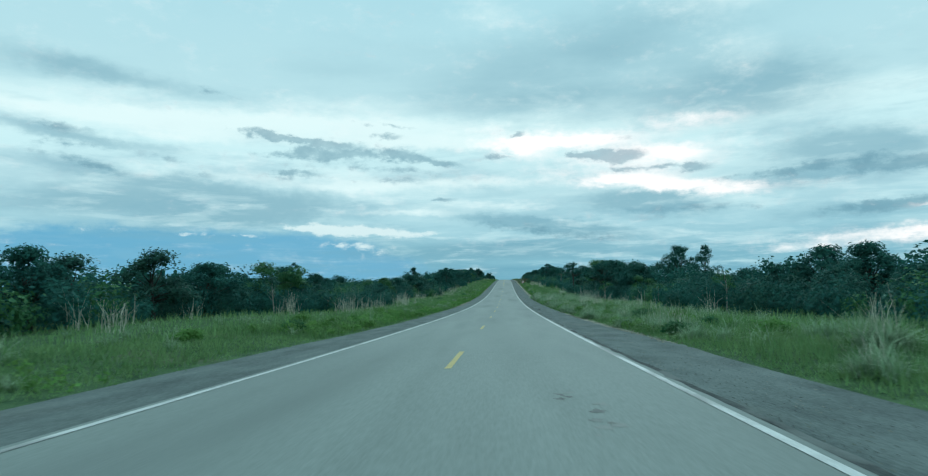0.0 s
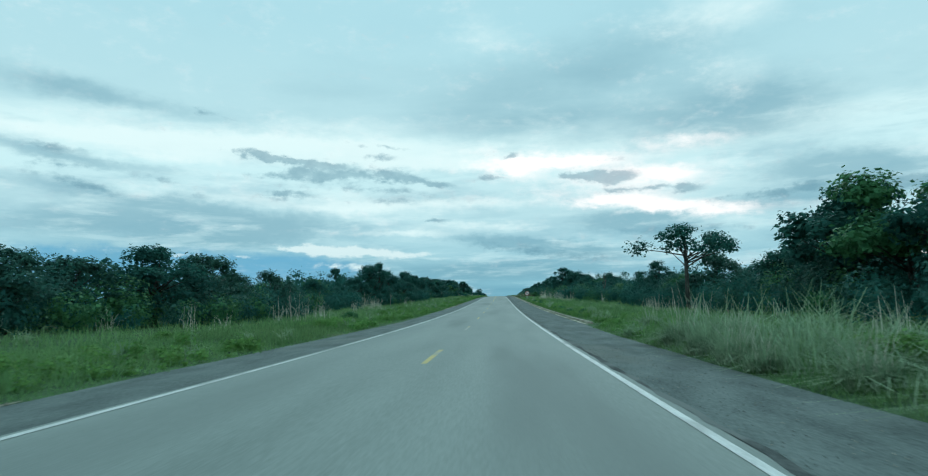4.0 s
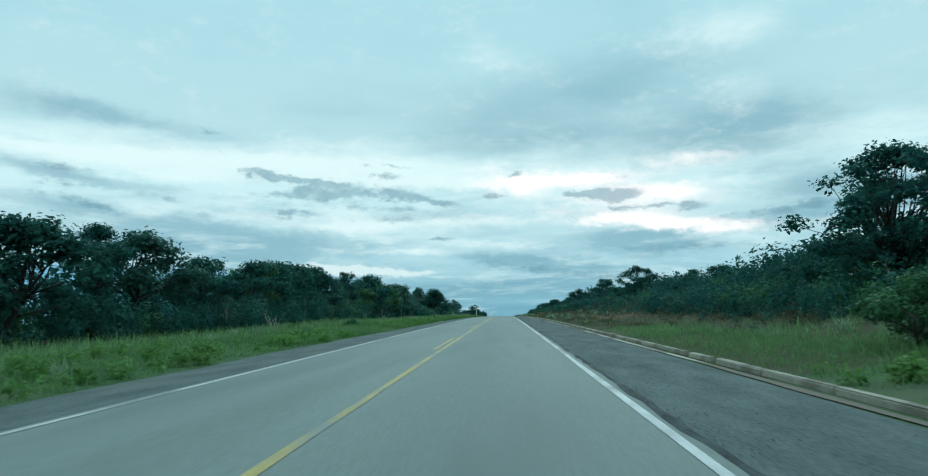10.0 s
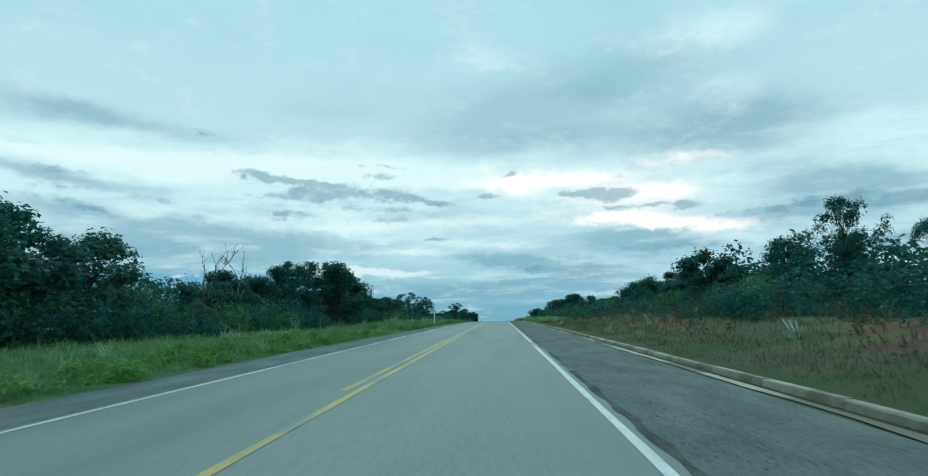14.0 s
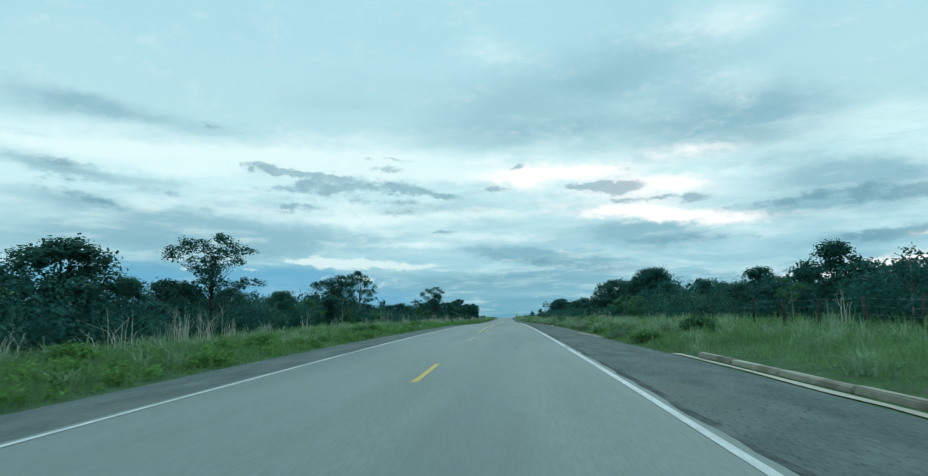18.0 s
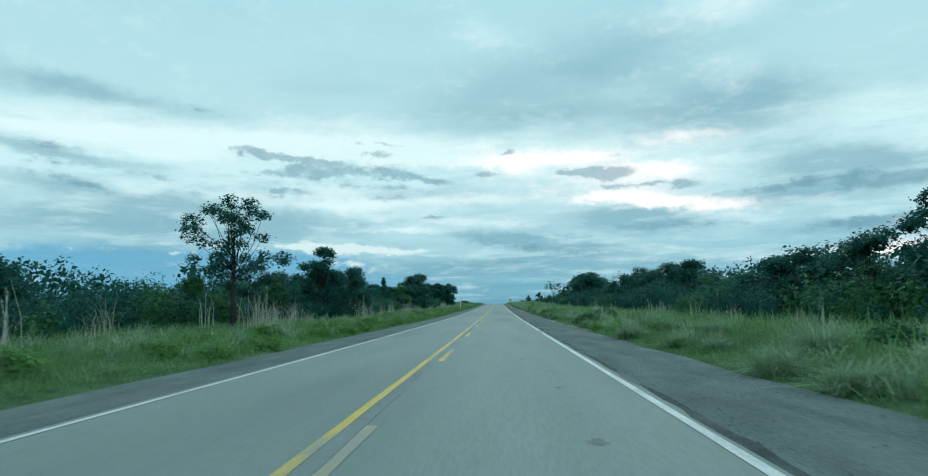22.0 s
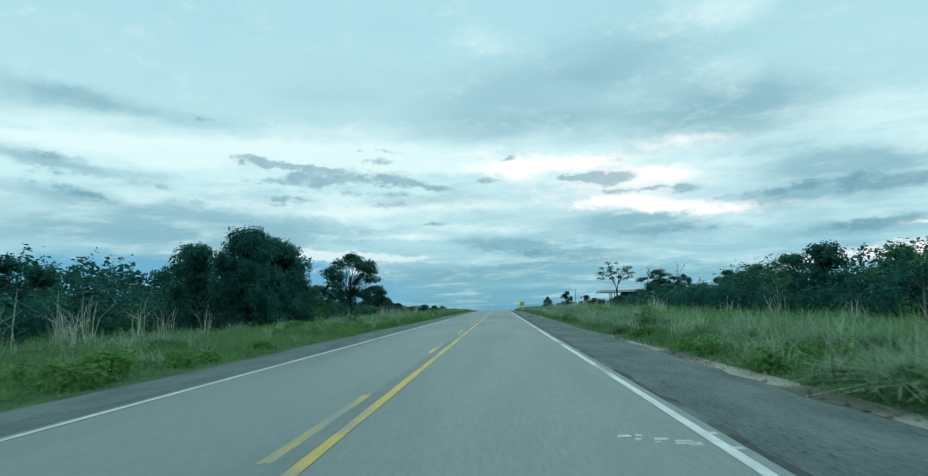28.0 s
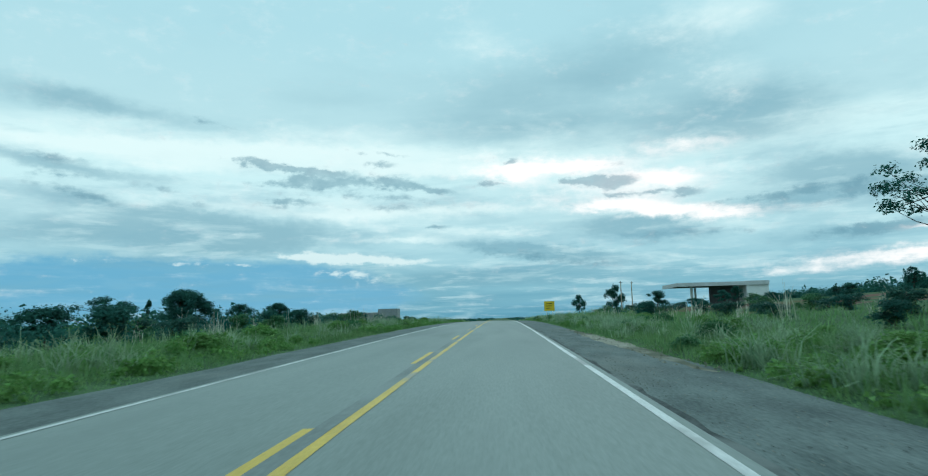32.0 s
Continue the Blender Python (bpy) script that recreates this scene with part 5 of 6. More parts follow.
# ---------------------------------------------------------------- grass
def blades(base, length, width, lean, rng, sections=1):
    """Tapering grass blades from an array of feet (n, 3); returns quads (n * sections, 4, 3)."""
    n = len(base)
    ang = rng.uniform(0, 2 * math.pi, n)
    out = np.stack([np.cos(ang), np.sin(ang), np.zeros(n)], 1)
    across = np.stack([-np.sin(ang + rng.uniform(-0.6, 0.6, n)), np.cos(ang), np.zeros(n)], 1)
    quads = []
    for s in range(sections):
        a, b = s / sections, (s + 1) / sections
        rise = lambda f: f - 0.55 * lean[:, None] * f * f
        p = base + out * (lean * length)[:, None] * a * a + np.array([0, 0, 1.0]) * (length[:, None] * rise(a))
        q = base + out * (lean * length)[:, None] * b * b + np.array([0, 0, 1.0]) * (length[:, None] * rise(b))
        wa, wb = width[:, None] * (1 - 0.75 * a), width[:, None] * (1 - 0.75 * b)
        quads.append(np.stack([p - across * wa / 2, p + across * wa / 2, q + across * wb / 2, q - across * wb / 2], 1))
    return np.concatenate(quads)


def on_land(x, y):
    z = np.interp(y, YS, ZS) + swell(x, y)
    return np.stack([x, y, z - 0.03], 1)


SWARD_Y, SWARD_X = 12.0, 6.0


def sward_mesh(seed, tall, n=6500, mat=None):
    """A sheet of close blades, 6 m from the road's edge outwards and 12 m along it, in tufts of uneven height."""
    rng = np.random.default_rng(seed)
    x, y = SWARD_X * rng.uniform(0, 1, n) ** 1.25, SWARD_Y * rng.uniform(0, 1, n)
    mound = 0.5 + 0.5 * np.sin(x * 2.7 + seed) * np.sin(y * 2 * math.pi / 3 + 1.4 * np.sin(x * 1.3 + seed)) * np.sin(y * 2 * math.pi / 12 * 5 + seed)
    x = x + rng.normal(size=n) * 0.05
    length = tall * (0.28 + 0.9 * mound ** 1.4) * rng.uniform(0.6, 1.25, n) * np.clip(0.30 + x / 1.1, 0.30, 1.0)
    base = np.stack([x, y, np.full(n, -0.03) + 0.22 * np.clip((x + 5.7 - 6.0) / 2.6, 0, 1) - 0.16], 1)
    return quads_mesh("grass_patch", blades(base, length, rng.uniform(0.02, 0.045, n), rng.uniform(0.1, 0.9, n), rng), mat or BLADE)


def herb_mesh(seed, wide):
    """Low leafy growth that hugs the edge of the shoulder, as long as a patch of grass."""
    rng = np.random.default_rng(seed)
    n = 64
    x, y = 0.35 + wide * rng.uniform(0, 1, n) ** 1.3, SWARD_Y * rng.uniform(0.01, 0.99, n)
    r = rng.uniform(0.16, 0.36, n) * (0.75 + 0.35 * np.sin(y * 2 * math.pi / 4 + seed))
    z = -0.16 + 0.22 * np.clip((x - 0.3) / 2.6, 0, 1) + r * 0.55
    return foliage_mesh("herb_patch", np.stack([x, y, z], 1), r, 900, 0.085, rng, HERB, 0.85, 0.7, -0.6)


def build_sward():
    """The near strip of the verges, patch by patch along the road."""
    low, mid, high = [[sward_mesh(s, t) for s in (201, 202, 203)] for t in (0.32, 0.46, 0.58)]
    herbs = [herb_mesh(s, w) for s, w in ((211, 2.2), (212, 3.0), (213, 1.6), (214, 3.6))]
    dry = [sward_mesh(s, 0.30, 7500, DRY_BLADE) for s in (204, 205, 206)]
    for side, start in ((-1, 5.55), (1, 5.9)):
        verge = tagged(new("verge_sward"), "close green roadside grass in uneven tufts", "grass", kind="stuff")
        k = 0
        y = -12.0
        while y < 1090:
            kerbed = side > 0 and 140 < y < 512
            kind = (dry if 300 < y < 480 else mid) if kerbed else (low, mid)[int(y / 24) % 2] if side < 0 and y < 500 else mid if side < 0 or y > 500 else high
            ob = part("grass_patch", kind[k % 3], None, verge)
            x = side * (start + (0.72 if kerbed else 0.0))
            turn = Matrix.Diagonal((side, 1, 1, 1))
            slope = math.degrees(math.atan2(road_z(y + 12) - road_z(y), 12.0))
            ob.matrix_basis = pose(x, y, road_z(y), slope) @ turn
            if (side < 0 and (k % 5 != 2)) or (kerbed and y < 280) or (side > 0 and not kerbed and k % 3 == 0):
                herb = part("herb_patch", herbs[(k * 7) % 4], None, verge, "bright leafy roadside herbs")
                herb.matrix_basis = ob.matrix_basis.copy()
            y += SWARD_Y
            k += 1


def build_verge(side, seed):
    """Looser grass between the near strip and the trees."""
    rng = np.random.default_rng(seed)
    n = 90000
    y = rng.uniform(-5, 1120, n)
    near = 9.0
    x = near + 9.5 * rng.uniform(0, 1, n) ** 1.2
    lush = 0.5 + 0.5 * np.sin(y * 0.045 + 1.3 * side) * np.sin(y * 0.013 + 2)
    tall = (0.22 + 0.42 * rng.uniform(0, 1, n) ** 1.5) * (0.8 + 0.5 * lush)
    tall = tall * np.where((y > 505) & (side > 0), 1.4, 1.0)
    tall = tall * np.where((y > 300) & (y < 480) & (side > 0), 0.55, 1.0)
    q = blades(on_land(side * x, y), tall, rng.uniform(0.03, 0.065, n), rng.uniform(0.1, 0.95, n), rng)
    dry = (side > 0) & (y > 300) & (y < 482)
    tagged(new("verge_grass", quads_mesh("verge_grass", q[~dry], BLADE)), "green roadside grass on the verge", "grass", kind="stuff")
    if dry.any():
        tagged(new("bank_grass", quads_mesh("bank_grass", q[dry], DRY_BLADE)), "dry olive grass on the earth bank", "grass", kind="stuff")


def make_tussock(seed, stalks):
    """A mound of arching guinea grass a metre high, with or without pale seed stalks."""
    rng = np.random.default_rng(seed)
    n = 420
    r, a = 0.42 * np.sqrt(rng.uniform(0, 1, n)), rng.uniform(0, 2 * math.pi, n)
    base = np.stack([r * np.cos(a), r * np.sin(a), np.full(n, -0.05)], 1)
    length = 1.2 * rng.uniform(0.55, 1.1, n) * (1.05 - 0.5 * r)
    thing = tagged(new("grass_tussock"), "pale green arching tussock of guinea grass" + (" with seed stalks" if stalks else ""), "grass tussock", group="roadside tussocks")
    part("tuft", quads_mesh("tuft", blades(base, length, rng.uniform(0.014, 0.034, n), rng.uniform(0.3, 1.5, n), rng, 2), TUFT), None, thing)
    if stalks:
        m = 22
        foot = np.stack([rng.normal(size=m) * 0.15, rng.normal(size=m) * 0.15, np.zeros(m)], 1)
        part("straw", quads_mesh("straw", blades(foot, rng.uniform(0.9, 1.6, m), rng.uniform(0.010, 0.02, m), rng.uniform(0.1, 0.5, m), rng, 2), STRAW), None, thing, "dry straw stalks")
    return thing


def build_tussocks():
    """Single tussocks along the edge of the shoulder."""
    protos = [make_tussock(301, False), make_tussock(302, False), make_tussock(303, True)]
    rt = random.Random(310)

    def stand(x, y, h, i):
        copy_thing(protos[i], pose(x, y, land_z(x, y) - 0.04, 0, 0, rt.uniform(0, 360)) @ Matrix.Diagonal((h * 1.15, h * 1.15, h, 1)))

    # (side, from, to, step, nearest, spread, height)
    for side, y0, y1, gap, near, wide, h in ((1, 2, 140, 2.6, 6.2, 3.2, 0.85), (1, 98, 134, 2.2, 6.6, 3.0, 1.10), (1, 522, 770, 2.2, 6.4, 2.6, 0.80),
                                             (1, 770, 830, 2.4, 6.7, 3.4, 0.85), (1, 830, 1000, 4.5, 7.2, 4.0, 0.80), (-1, 560, 900, 14.0, 7.4, 3.0, 0.75), (1, 150, 285, 9.0, 7.3, 2.5, 0.7)):
        y = float(y0)
        while y < y1:
            stand(side * (near + wide * rt.random() ** 1.4), y, h * rt.uniform(0.65, 1.2), rt.choice((0, 1, 2)))
            y += gap * rt.uniform(0.6, 1.4)
    # taller straw on the rise before the scrub
    for k in range(26):
        stand(8.6 + 4.5 * rt.random(), 836 + 1.6 * k, rt.uniform(0.85, 1.25), 2)
    for proto in protos:
        for o in (*proto.children_recursive, proto):
            bpy.data.objects.remove(o)


def make_weed(seed, mat):
    """A low leafy mound of weeds, one metre high."""
    rng = np.random.default_rng(seed)
    centres = [(0.55 * math.cos(a) * f, 0.55 * math.sin(a) * f, 0.30 + 0.42 * (1 - f) + rng.uniform(-0.08, 0.12)) for a, f in zip(np.arange(12) * 2.4, np.sqrt((np.arange(12) + 0.3) / 12))]
    thing = tagged(new("weed_bush"), "low leafy weeds in the roadside grass", "weeds", group="roadside weeds")
    part("leafage", foliage_mesh("leafage", centres, rng.uniform(0.22, 0.36, 12), 1100, 0.085, rng, mat, 0.9, 0.7, -0.9), None, thing)
    return thing


def build_weeds():
    """Leafy weeds and low bushes in the verges, one by one."""
    protos = [make_weed(331, HERB), make_weed(332, HERB), make_weed(333, LEAF_FRESH), make_weed(334, HERB)]
    rw = random.Random(320)
    for side, y0, y1, gap, near, wide, h in ((-1, 20, 470, 11.0, 6.6, 5.0, 0.65), (-1, 500, 870, 7.0, 6.4, 4.5, 0.75), (-1, 870, 1010, 4.0, 6.8, 5.5, 0.85),
                                             (1, 5, 140, 5.0, 6.4, 3.0, 0.75), (1, 150, 285, 6.0, 7.2, 1.5, 0.55), (1, 522, 800, 4.5, 6.6, 4.0, 0.85), (1, 800, 1010, 1.7, 6.8, 5.5, 0.72)):
        y = float(y0)
        while y < y1:
            x, k = side * (near + wide * rw.random()), h * rw.uniform(0.45, 1.1)
            copy_thing(rw.choice(protos), pose(x, y, land_z(x, y) - 0.05, 0, 0, rw.uniform(0, 360)) @ Matrix.Diagonal((k * 1.4, k * 1.4, k, 1)))
            y += gap * rw.uniform(0.6, 1.4)
    for proto in protos:
        for o in (*proto.children_recursive, proto):
            bpy.data.objects.remove(o)


def build_tufts(side, seed):
    """Clumps of guinea grass with broad arching blades, standing in groups."""
    rng = np.random.default_rng(seed)
    feet, sizes = [], []
    for y in np.arange(-2, 1100, 1.0):
        if side > 0:
            p, hi = (0.6, 1.35) if 100 < y < 133 else (0.4, 0.75) if y < 133 else (0.1, 0.55) if y < 500 else (0.65, 0.72) if y < 780 else (0.65, 0.80) if y < 900 else (0.5, 0.75)
        else:
            p, hi = (0.16, 0.55) if y < 480 else (0.4, 0.7) if y < 800 else (0.55, 0.8)
        group = 0.5 + 0.5 * math.sin(y * 0.21 + side) * math.sin(y * 0.047 + 1.0)
        for _ in range(3):
            if rng.uniform() < p * (0.35 + 1.1 * group):
                x = side * (6.6 + (4.0 if side > 0 and y > 780 else 8.0) * rng.uniform() ** 1.3 + (0.8 if 148 < y < 516 and side > 0 else 0))
                feet.append((x, y + rng.uniform(-0.6, 0.6))), sizes.append(hi * rng.uniform(0.6, 1.15))
    feet, sizes = np.array(feet), np.array(sizes)
    k = 40
    n = len(feet) * k
    f = np.repeat(feet, k, 0) + rng.normal(size=(n, 2)) * 0.17 * np.repeat(sizes, k)[:, None]
    q = blades(on_land(f[:, 0], f[:, 1]), np.repeat(sizes, k) * rng.uniform(0.7, 1.3, n) * 1.15, rng.uniform(0.02, 0.044, n),
               rng.uniform(0.2, 1.35, n), rng, 2)
    tagged(new("tall_grass", quads_mesh("tall_grass", q, TUFT)), "tall arching clumps of guinea grass beside the road", "grass", kind="stuff")


# thick bundles of stalks that stand clear of the thicket
BUNDLES = [(11.0, 252.0), (12.0, 255.0), (14.6, 249.5), (10.6, 256.5), (13.0, 246.0), (-16.8, 592.4), (-11.9, 643.4), (-11.9, 645.1), (11.2, 89.6), (12.0, 89.4), (11.0, 74.7), (-14.0, 61.5), (-16.2, 51.9), (-11.0, 667.6), (-14.9, 660.7)]


def build_stalks(side, seed):
    """Dry pale stalks standing in front of the thicket."""
    rng = np.random.default_rng(seed)
    feet, sizes = [], []
    for y in np.arange(0, 1010, 1.5):
        wave = 0.5 + 0.5 * math.sin(y * 0.11 + side) * math.sin(y * 0.037)
        p = 0.16 + 0.46 * wave
        if side > 0:
            p *= 0.0 if 290 < y < 490 else 0.04 if 262 < y < 550 else 0.6
        if side < 0 and 240 < y < 470:
            p *= 0.15
        if rng.uniform() < p:
            x = side * (abs(edge_x(side, y)) - rng.uniform(0.8, 4.5))
            feet.append((x, y)), sizes.append(rng.uniform(1.1, 2.3) * (0.85 if side > 0 else 1.0))
    for x, y in BUNDLES:
        if x * side > 0:
            for _ in range(3):
                feet.append((x + rng.uniform(-0.5, 0.5), y + rng.uniform(-0.8, 0.8))), sizes.append(rng.uniform(1.9, 2.7))
    feet, sizes = np.array(feet), np.array(sizes)
    k = 18
    n = len(feet) * k
    f = np.repeat(feet, k, 0) + rng.normal(size=(n, 2)) * 0.24
    q = blades(on_land(f[:, 0], f[:, 1]), np.repeat(sizes, k) * rng.uniform(0.55, 1.1, n), rng.uniform(0.018, 0.045, n),
               rng.uniform(0.05, 0.75, n), rng, 2)
    tagged(new("dry_stalks", quads_mesh("dry_stalks", q, STRAW)), "pale dry grass stalks standing before the trees", "dry grass", kind="stuff")


def build_scrub():
    """Low weeds and dry scrub on the bank beside the kerb."""
    rng = np.random.default_rng(58)
    n = 1500
    x, y = 9.2 + 8.4 * rng.uniform(0, 1, n) ** 0.45, rng.uniform(300, 482, n)
    r = rng.uniform(0.16, 0.42, n) * np.interp(x, (9, 13, 16), (0.6, 1.0, 1.3))
    c = on_land(x, y)
    c[:, 2] += r * 0.7
    for name, pick, mat in (("green_scrub", rng.uniform(0, 1, n) < np.interp(x, (11, 14), (0.1, 0.75)), LEAF_GREY), ("dry_scrub", None, SCRUB)):
        if pick is not None:
            chosen = pick
        else:
            pick = ~chosen
        me = foliage_mesh(name, c[pick], r[pick], 520, 0.085, rng, mat, 0.9, 0.6, -0.9)
        tagged(new(name, me), "low %s weeds on the earth bank" % ("grey-green leafy" if mat == LEAF_GREY else "dry brown"), "scrub", kind="stuff")


SCRUB = material("dry_brown_weeds", (0.066, 0.070, 0.042), (0.150, 0.148, 0.096), 0.8, 0.9, (1, 1, 1), 6, 0.0, vary=0.35, island=True, spec=0.08, glow=0.2)
build_scrub()
build_sward()
build_tussocks()
build_weeds()


def plume_grass(x, y):
    """A few leaning grass stems with thick white plumes."""
    thing = tagged(new("plume_grass"), "leaning stems of wild grass with white plumes", "grass")
    thing.matrix_basis = pose(x, y, land_z(x, y))
    rp = random.Random(41)
    for k in range(3):
        a, h = 0.2 * k - 0.2, rp.uniform(0.75, 0.95)
        foot, bend, tip = Vector((a * 0.3, 0.1 * k - 0.2, -0.05)), Vector((a * 0.6, 0.1 * k - 0.2, h * 0.62)), Vector((a * 0.9 - 0.12, 0.1 * k - 0.2, h))
        v, f = tube([foot, bend], [0.007, 0.005], 5)
        stem = part("stem", mesh_of("stem", v, f, STRAW, True), None, thing)
        v, f = tube([bend, bend.lerp(tip, 0.35), bend.lerp(tip, 0.75), tip], [0.005, 0.017, 0.015, 0.003], 7)
        part("plume", mesh_of("plume", v, f, PLUME, True), None, stem, "soft white plume")


PLUME = material("white_grass_plume", (0.52, 0.56, 0.54), (0.74, 0.78, 0.76), 6.0, 0.9, (1, 1, 1), 60, 0.5, spec=0.05)
plume_grass(8.6, 401.3)
for side, seed in ((-1, 41), (1, 42)):
    build_verge(side, seed)
    build_tufts(side, seed + 10)
    build_stalks(side, seed + 20)


# ---------------------------------------------------------------- signs and posts
def disc(radius, depth, sides=40, at=(0, 0, 0)):
    """An upright disc that faces -y."""
    bm = bmesh.new()
    bmesh.ops.create_cone(bm, cap_ends=True, segments=sides, radius1=radius, radius2=radius, depth=depth,
                          matrix=Matrix.Translation(at) @ Matrix.Rotation(radians(90), 4, "X"))
    return bm


def slab(points, depth, at=(0, 0, 0)):
    """An upright plate that faces -y, from its outline in x and z."""
    bm = bmesh.new()
    front = [bm.verts.new((at[0] + px, at[1], at[2] + pz)) for px, pz in points]
    back = [bm.verts.new((at[0] + px, at[1] + depth, at[2] + pz)) for px, pz in points]
    bm.faces.new(front)
    bm.faces.new(list(reversed(back)))
    for i in range(len(points)):
        j = (i + 1) % len(points)
        bm.faces.new((front[j], front[i], back[i], back[j]))
    bmesh.ops.recalc_face_normals(bm, faces=bm.faces[:])
    return bm


CAR_FRONT = [(-0.135, -0.085), (-0.135, 0.015), (-0.115, 0.035), (0.115, 0.035), (0.135, 0.015), (0.135, -0.085), (0.095, -0.085),
             (0.095, -0.055), (-0.095, -0.055), (-0.095, -0.085)]


def no_overtaking_sign(x, y, centre_h):
    thing = tagged(new("no_overtaking_sign"), "round red and white no-overtaking sign with two cars and a bar", "road sign")
    z = land_z(x, y)
    thing.matrix_basis = pose(x, y, z, 0, 1.5, -3)
    c = centre_h - (z - road_z(y))
    part("post", box(0.085, 0.06, c + 0.75, (0, 0.05, (c + 0.75) / 2 - 0.4), 0.006), WHITE_STEEL, thing, "white painted post")
    plate = part("plate", disc(0.47, 0.006, 48, (0, 0, c)), RED_SIGN, thing, "red rimmed round plate")
    part("field", disc(0.385, 0.004, 48, (0, -0.006, c)), WHITE_STEEL, plate, "white field")
    for k, mat in ((-0.168, BLACK_SIGN), (0.168, BLACK_SIGN)):
        part("car_symbol", slab(CAR_FRONT, 0.003, (k, -0.012, c + 0.0)), mat, plate, "black car symbol")
        part("car_roof", slab([(-0.105, 0.030), (-0.080, 0.120), (0.080, 0.120), (0.105, 0.030), (0.082, 0.030), (0.064, 0.098), (-0.064, 0.098), (-0.082, 0.030)],
                              0.003, (k, -0.012, c)), mat, plate)
    s = 0.29
    part("bar", slab([(-s - 0.03, s - 0.03), (-s + 0.03, s + 0.03), (s + 0.03, -s + 0.03), (s - 0.03, -s - 0.03)], 0.003, (0, -0.016, c)), RED_SIGN, plate, "red diagonal bar")
    part("back_rail", box(0.5, 0.03, 0.05, (0, 0.016, c), 0.004), GALVANISED, thing)


def marker_post(x, y, top):
    thing = tagged(new("marker_post"), "slender white marker post in the roadside grass", "marker post", group="marker posts")
    z = land_z(x, y)
    thing.matrix_basis = pose(x, y, z, 0, 1.0, 0)
    h = top - (z - road_z(y))
    part("shaft", box(0.12, 0.10, h + 0.4, (0, 0, h / 2 - 0.2), 0.012), WHITE_STEEL, thing)
    part("cap", box(0.13, 0.11, 0.05, (0, 0, h + 0.02), 0.015), WHITE_STEEL, thing)
    part("reflector", box(0.06, 0.012, 0.12, (0, -0.056, h - 0.22), 0.003), GALVANISED, thing, "grey reflector")


def board_sign(name, x, y, base_h, top_h, width, mat, label, legs=1, ink=None, bars=(0.75, 0.51, 0.27), thick=0.06):
    """A board on one or two legs, with bars in place of writing that cannot be read."""
    thing = tagged(new(name), label, "road sign")
    z = land_z(x, y)
    thing.matrix_basis = pose(x, y, z)
    lift = road_z(y) - z
    b, t = base_h + lift, top_h + lift
    for k in ([0.0] if legs == 1 else [-width * 0.3, width * 0.3]):
        part("leg", box(0.08, 0.06, t + 0.4, (k, 0.05, t / 2 - 0.2), 0.006), WHITE_STEEL, thing)
    board = part("board", box(width, 0.02, t - b, (0, 0, (t + b) / 2), 0.008), mat, thing)
    for i, at in enumerate(bars):
        part("bar", box(width * (0.62 - 0.12 * i), 0.004, (t - b) * thick, (-width * 0.05 * i, -0.0135, b + (t - b) * at), 0.001), ink or BLACK_SIGN, board, "bar of writing")


no_overtaking_sign(7.4, 258.0, 1.43)
marker_post(-6.5, 474.3, 2.1)
marker_post(-6.5, 748.5, 2.35)
marker_post(36.4, 983.0, 1.90)
board_sign("white_sign", -17.75, 275.8, 0.75, 1.30, 0.55, WHITE_STEEL, "small white notice board before the trees", 1, GALVANISED, (0.78, 0.62), 0.03)
board_sign("yellow_sign", 8.3, 974.0, 1.15, 2.45, 1.4, YELLOW_SIGN, "square yellow warning board on two white legs", 2)


# ---------------------------------------------------------------- canopy building and far house
def canopy_building():
    thing = tagged(new("canopy_building"), "white abandoned filling station with a flat canopy on columns", "building")
    z = land_z(48, 1035)
    thing.matrix_basis = pose(0, 1035, z)
    h = road_z(1035) + 7.4 - z
    # the shade below the canopy is put into this slab's dark colour
    part("canopy", box(19.6, 13.0, 0.35, (50.9, 4.5, h - 0.55), 0.03), SHADE_GREY, thing, "canopy slab coloured dark for the shade under it")
    part("fascia", box(19.9, 0.25, 0.85, (50.9, -2.15, h - 0.42), 0.02), ROOF_GREY, thing, "pale grey canopy fascia")
    part("side_fascia", box(0.25, 13.4, 0.85, (40.98, 4.6, h - 0.42), 0.02), ROOF_GREY, thing, "pale grey canopy fascia")
    for cx, cy in ((44.6, 0.4), (46.3, 6.0), (48.2, 10.0)):
        part("column", box(0.42, 0.42, h - 0.6, (cx, cy, (h - 0.6) / 2 - 0.2), 0.02), WALL_PAINT, thing, "white square column")
    # dark colour stands in for the shaded space behind the columns
    part("rear_wall", box(6.6, 0.3, h - 0.7, (52.6, 3.0, (h - 0.7) / 2 - 0.2)), SHADE_GREY, thing, "wall coloured dark for the shaded interior")
    part("office_block", box(4.8, 9.0, h + 0.1, (58.4, 2.6, h / 2 - 0.15), 0.04), WALL_PAINT, thing, "white rendered block")
    part("parapet", box(5.1, 9.3, 0.22, (58.4, 2.6, h + 0.0), 0.03), ROOF_GREY, thing)


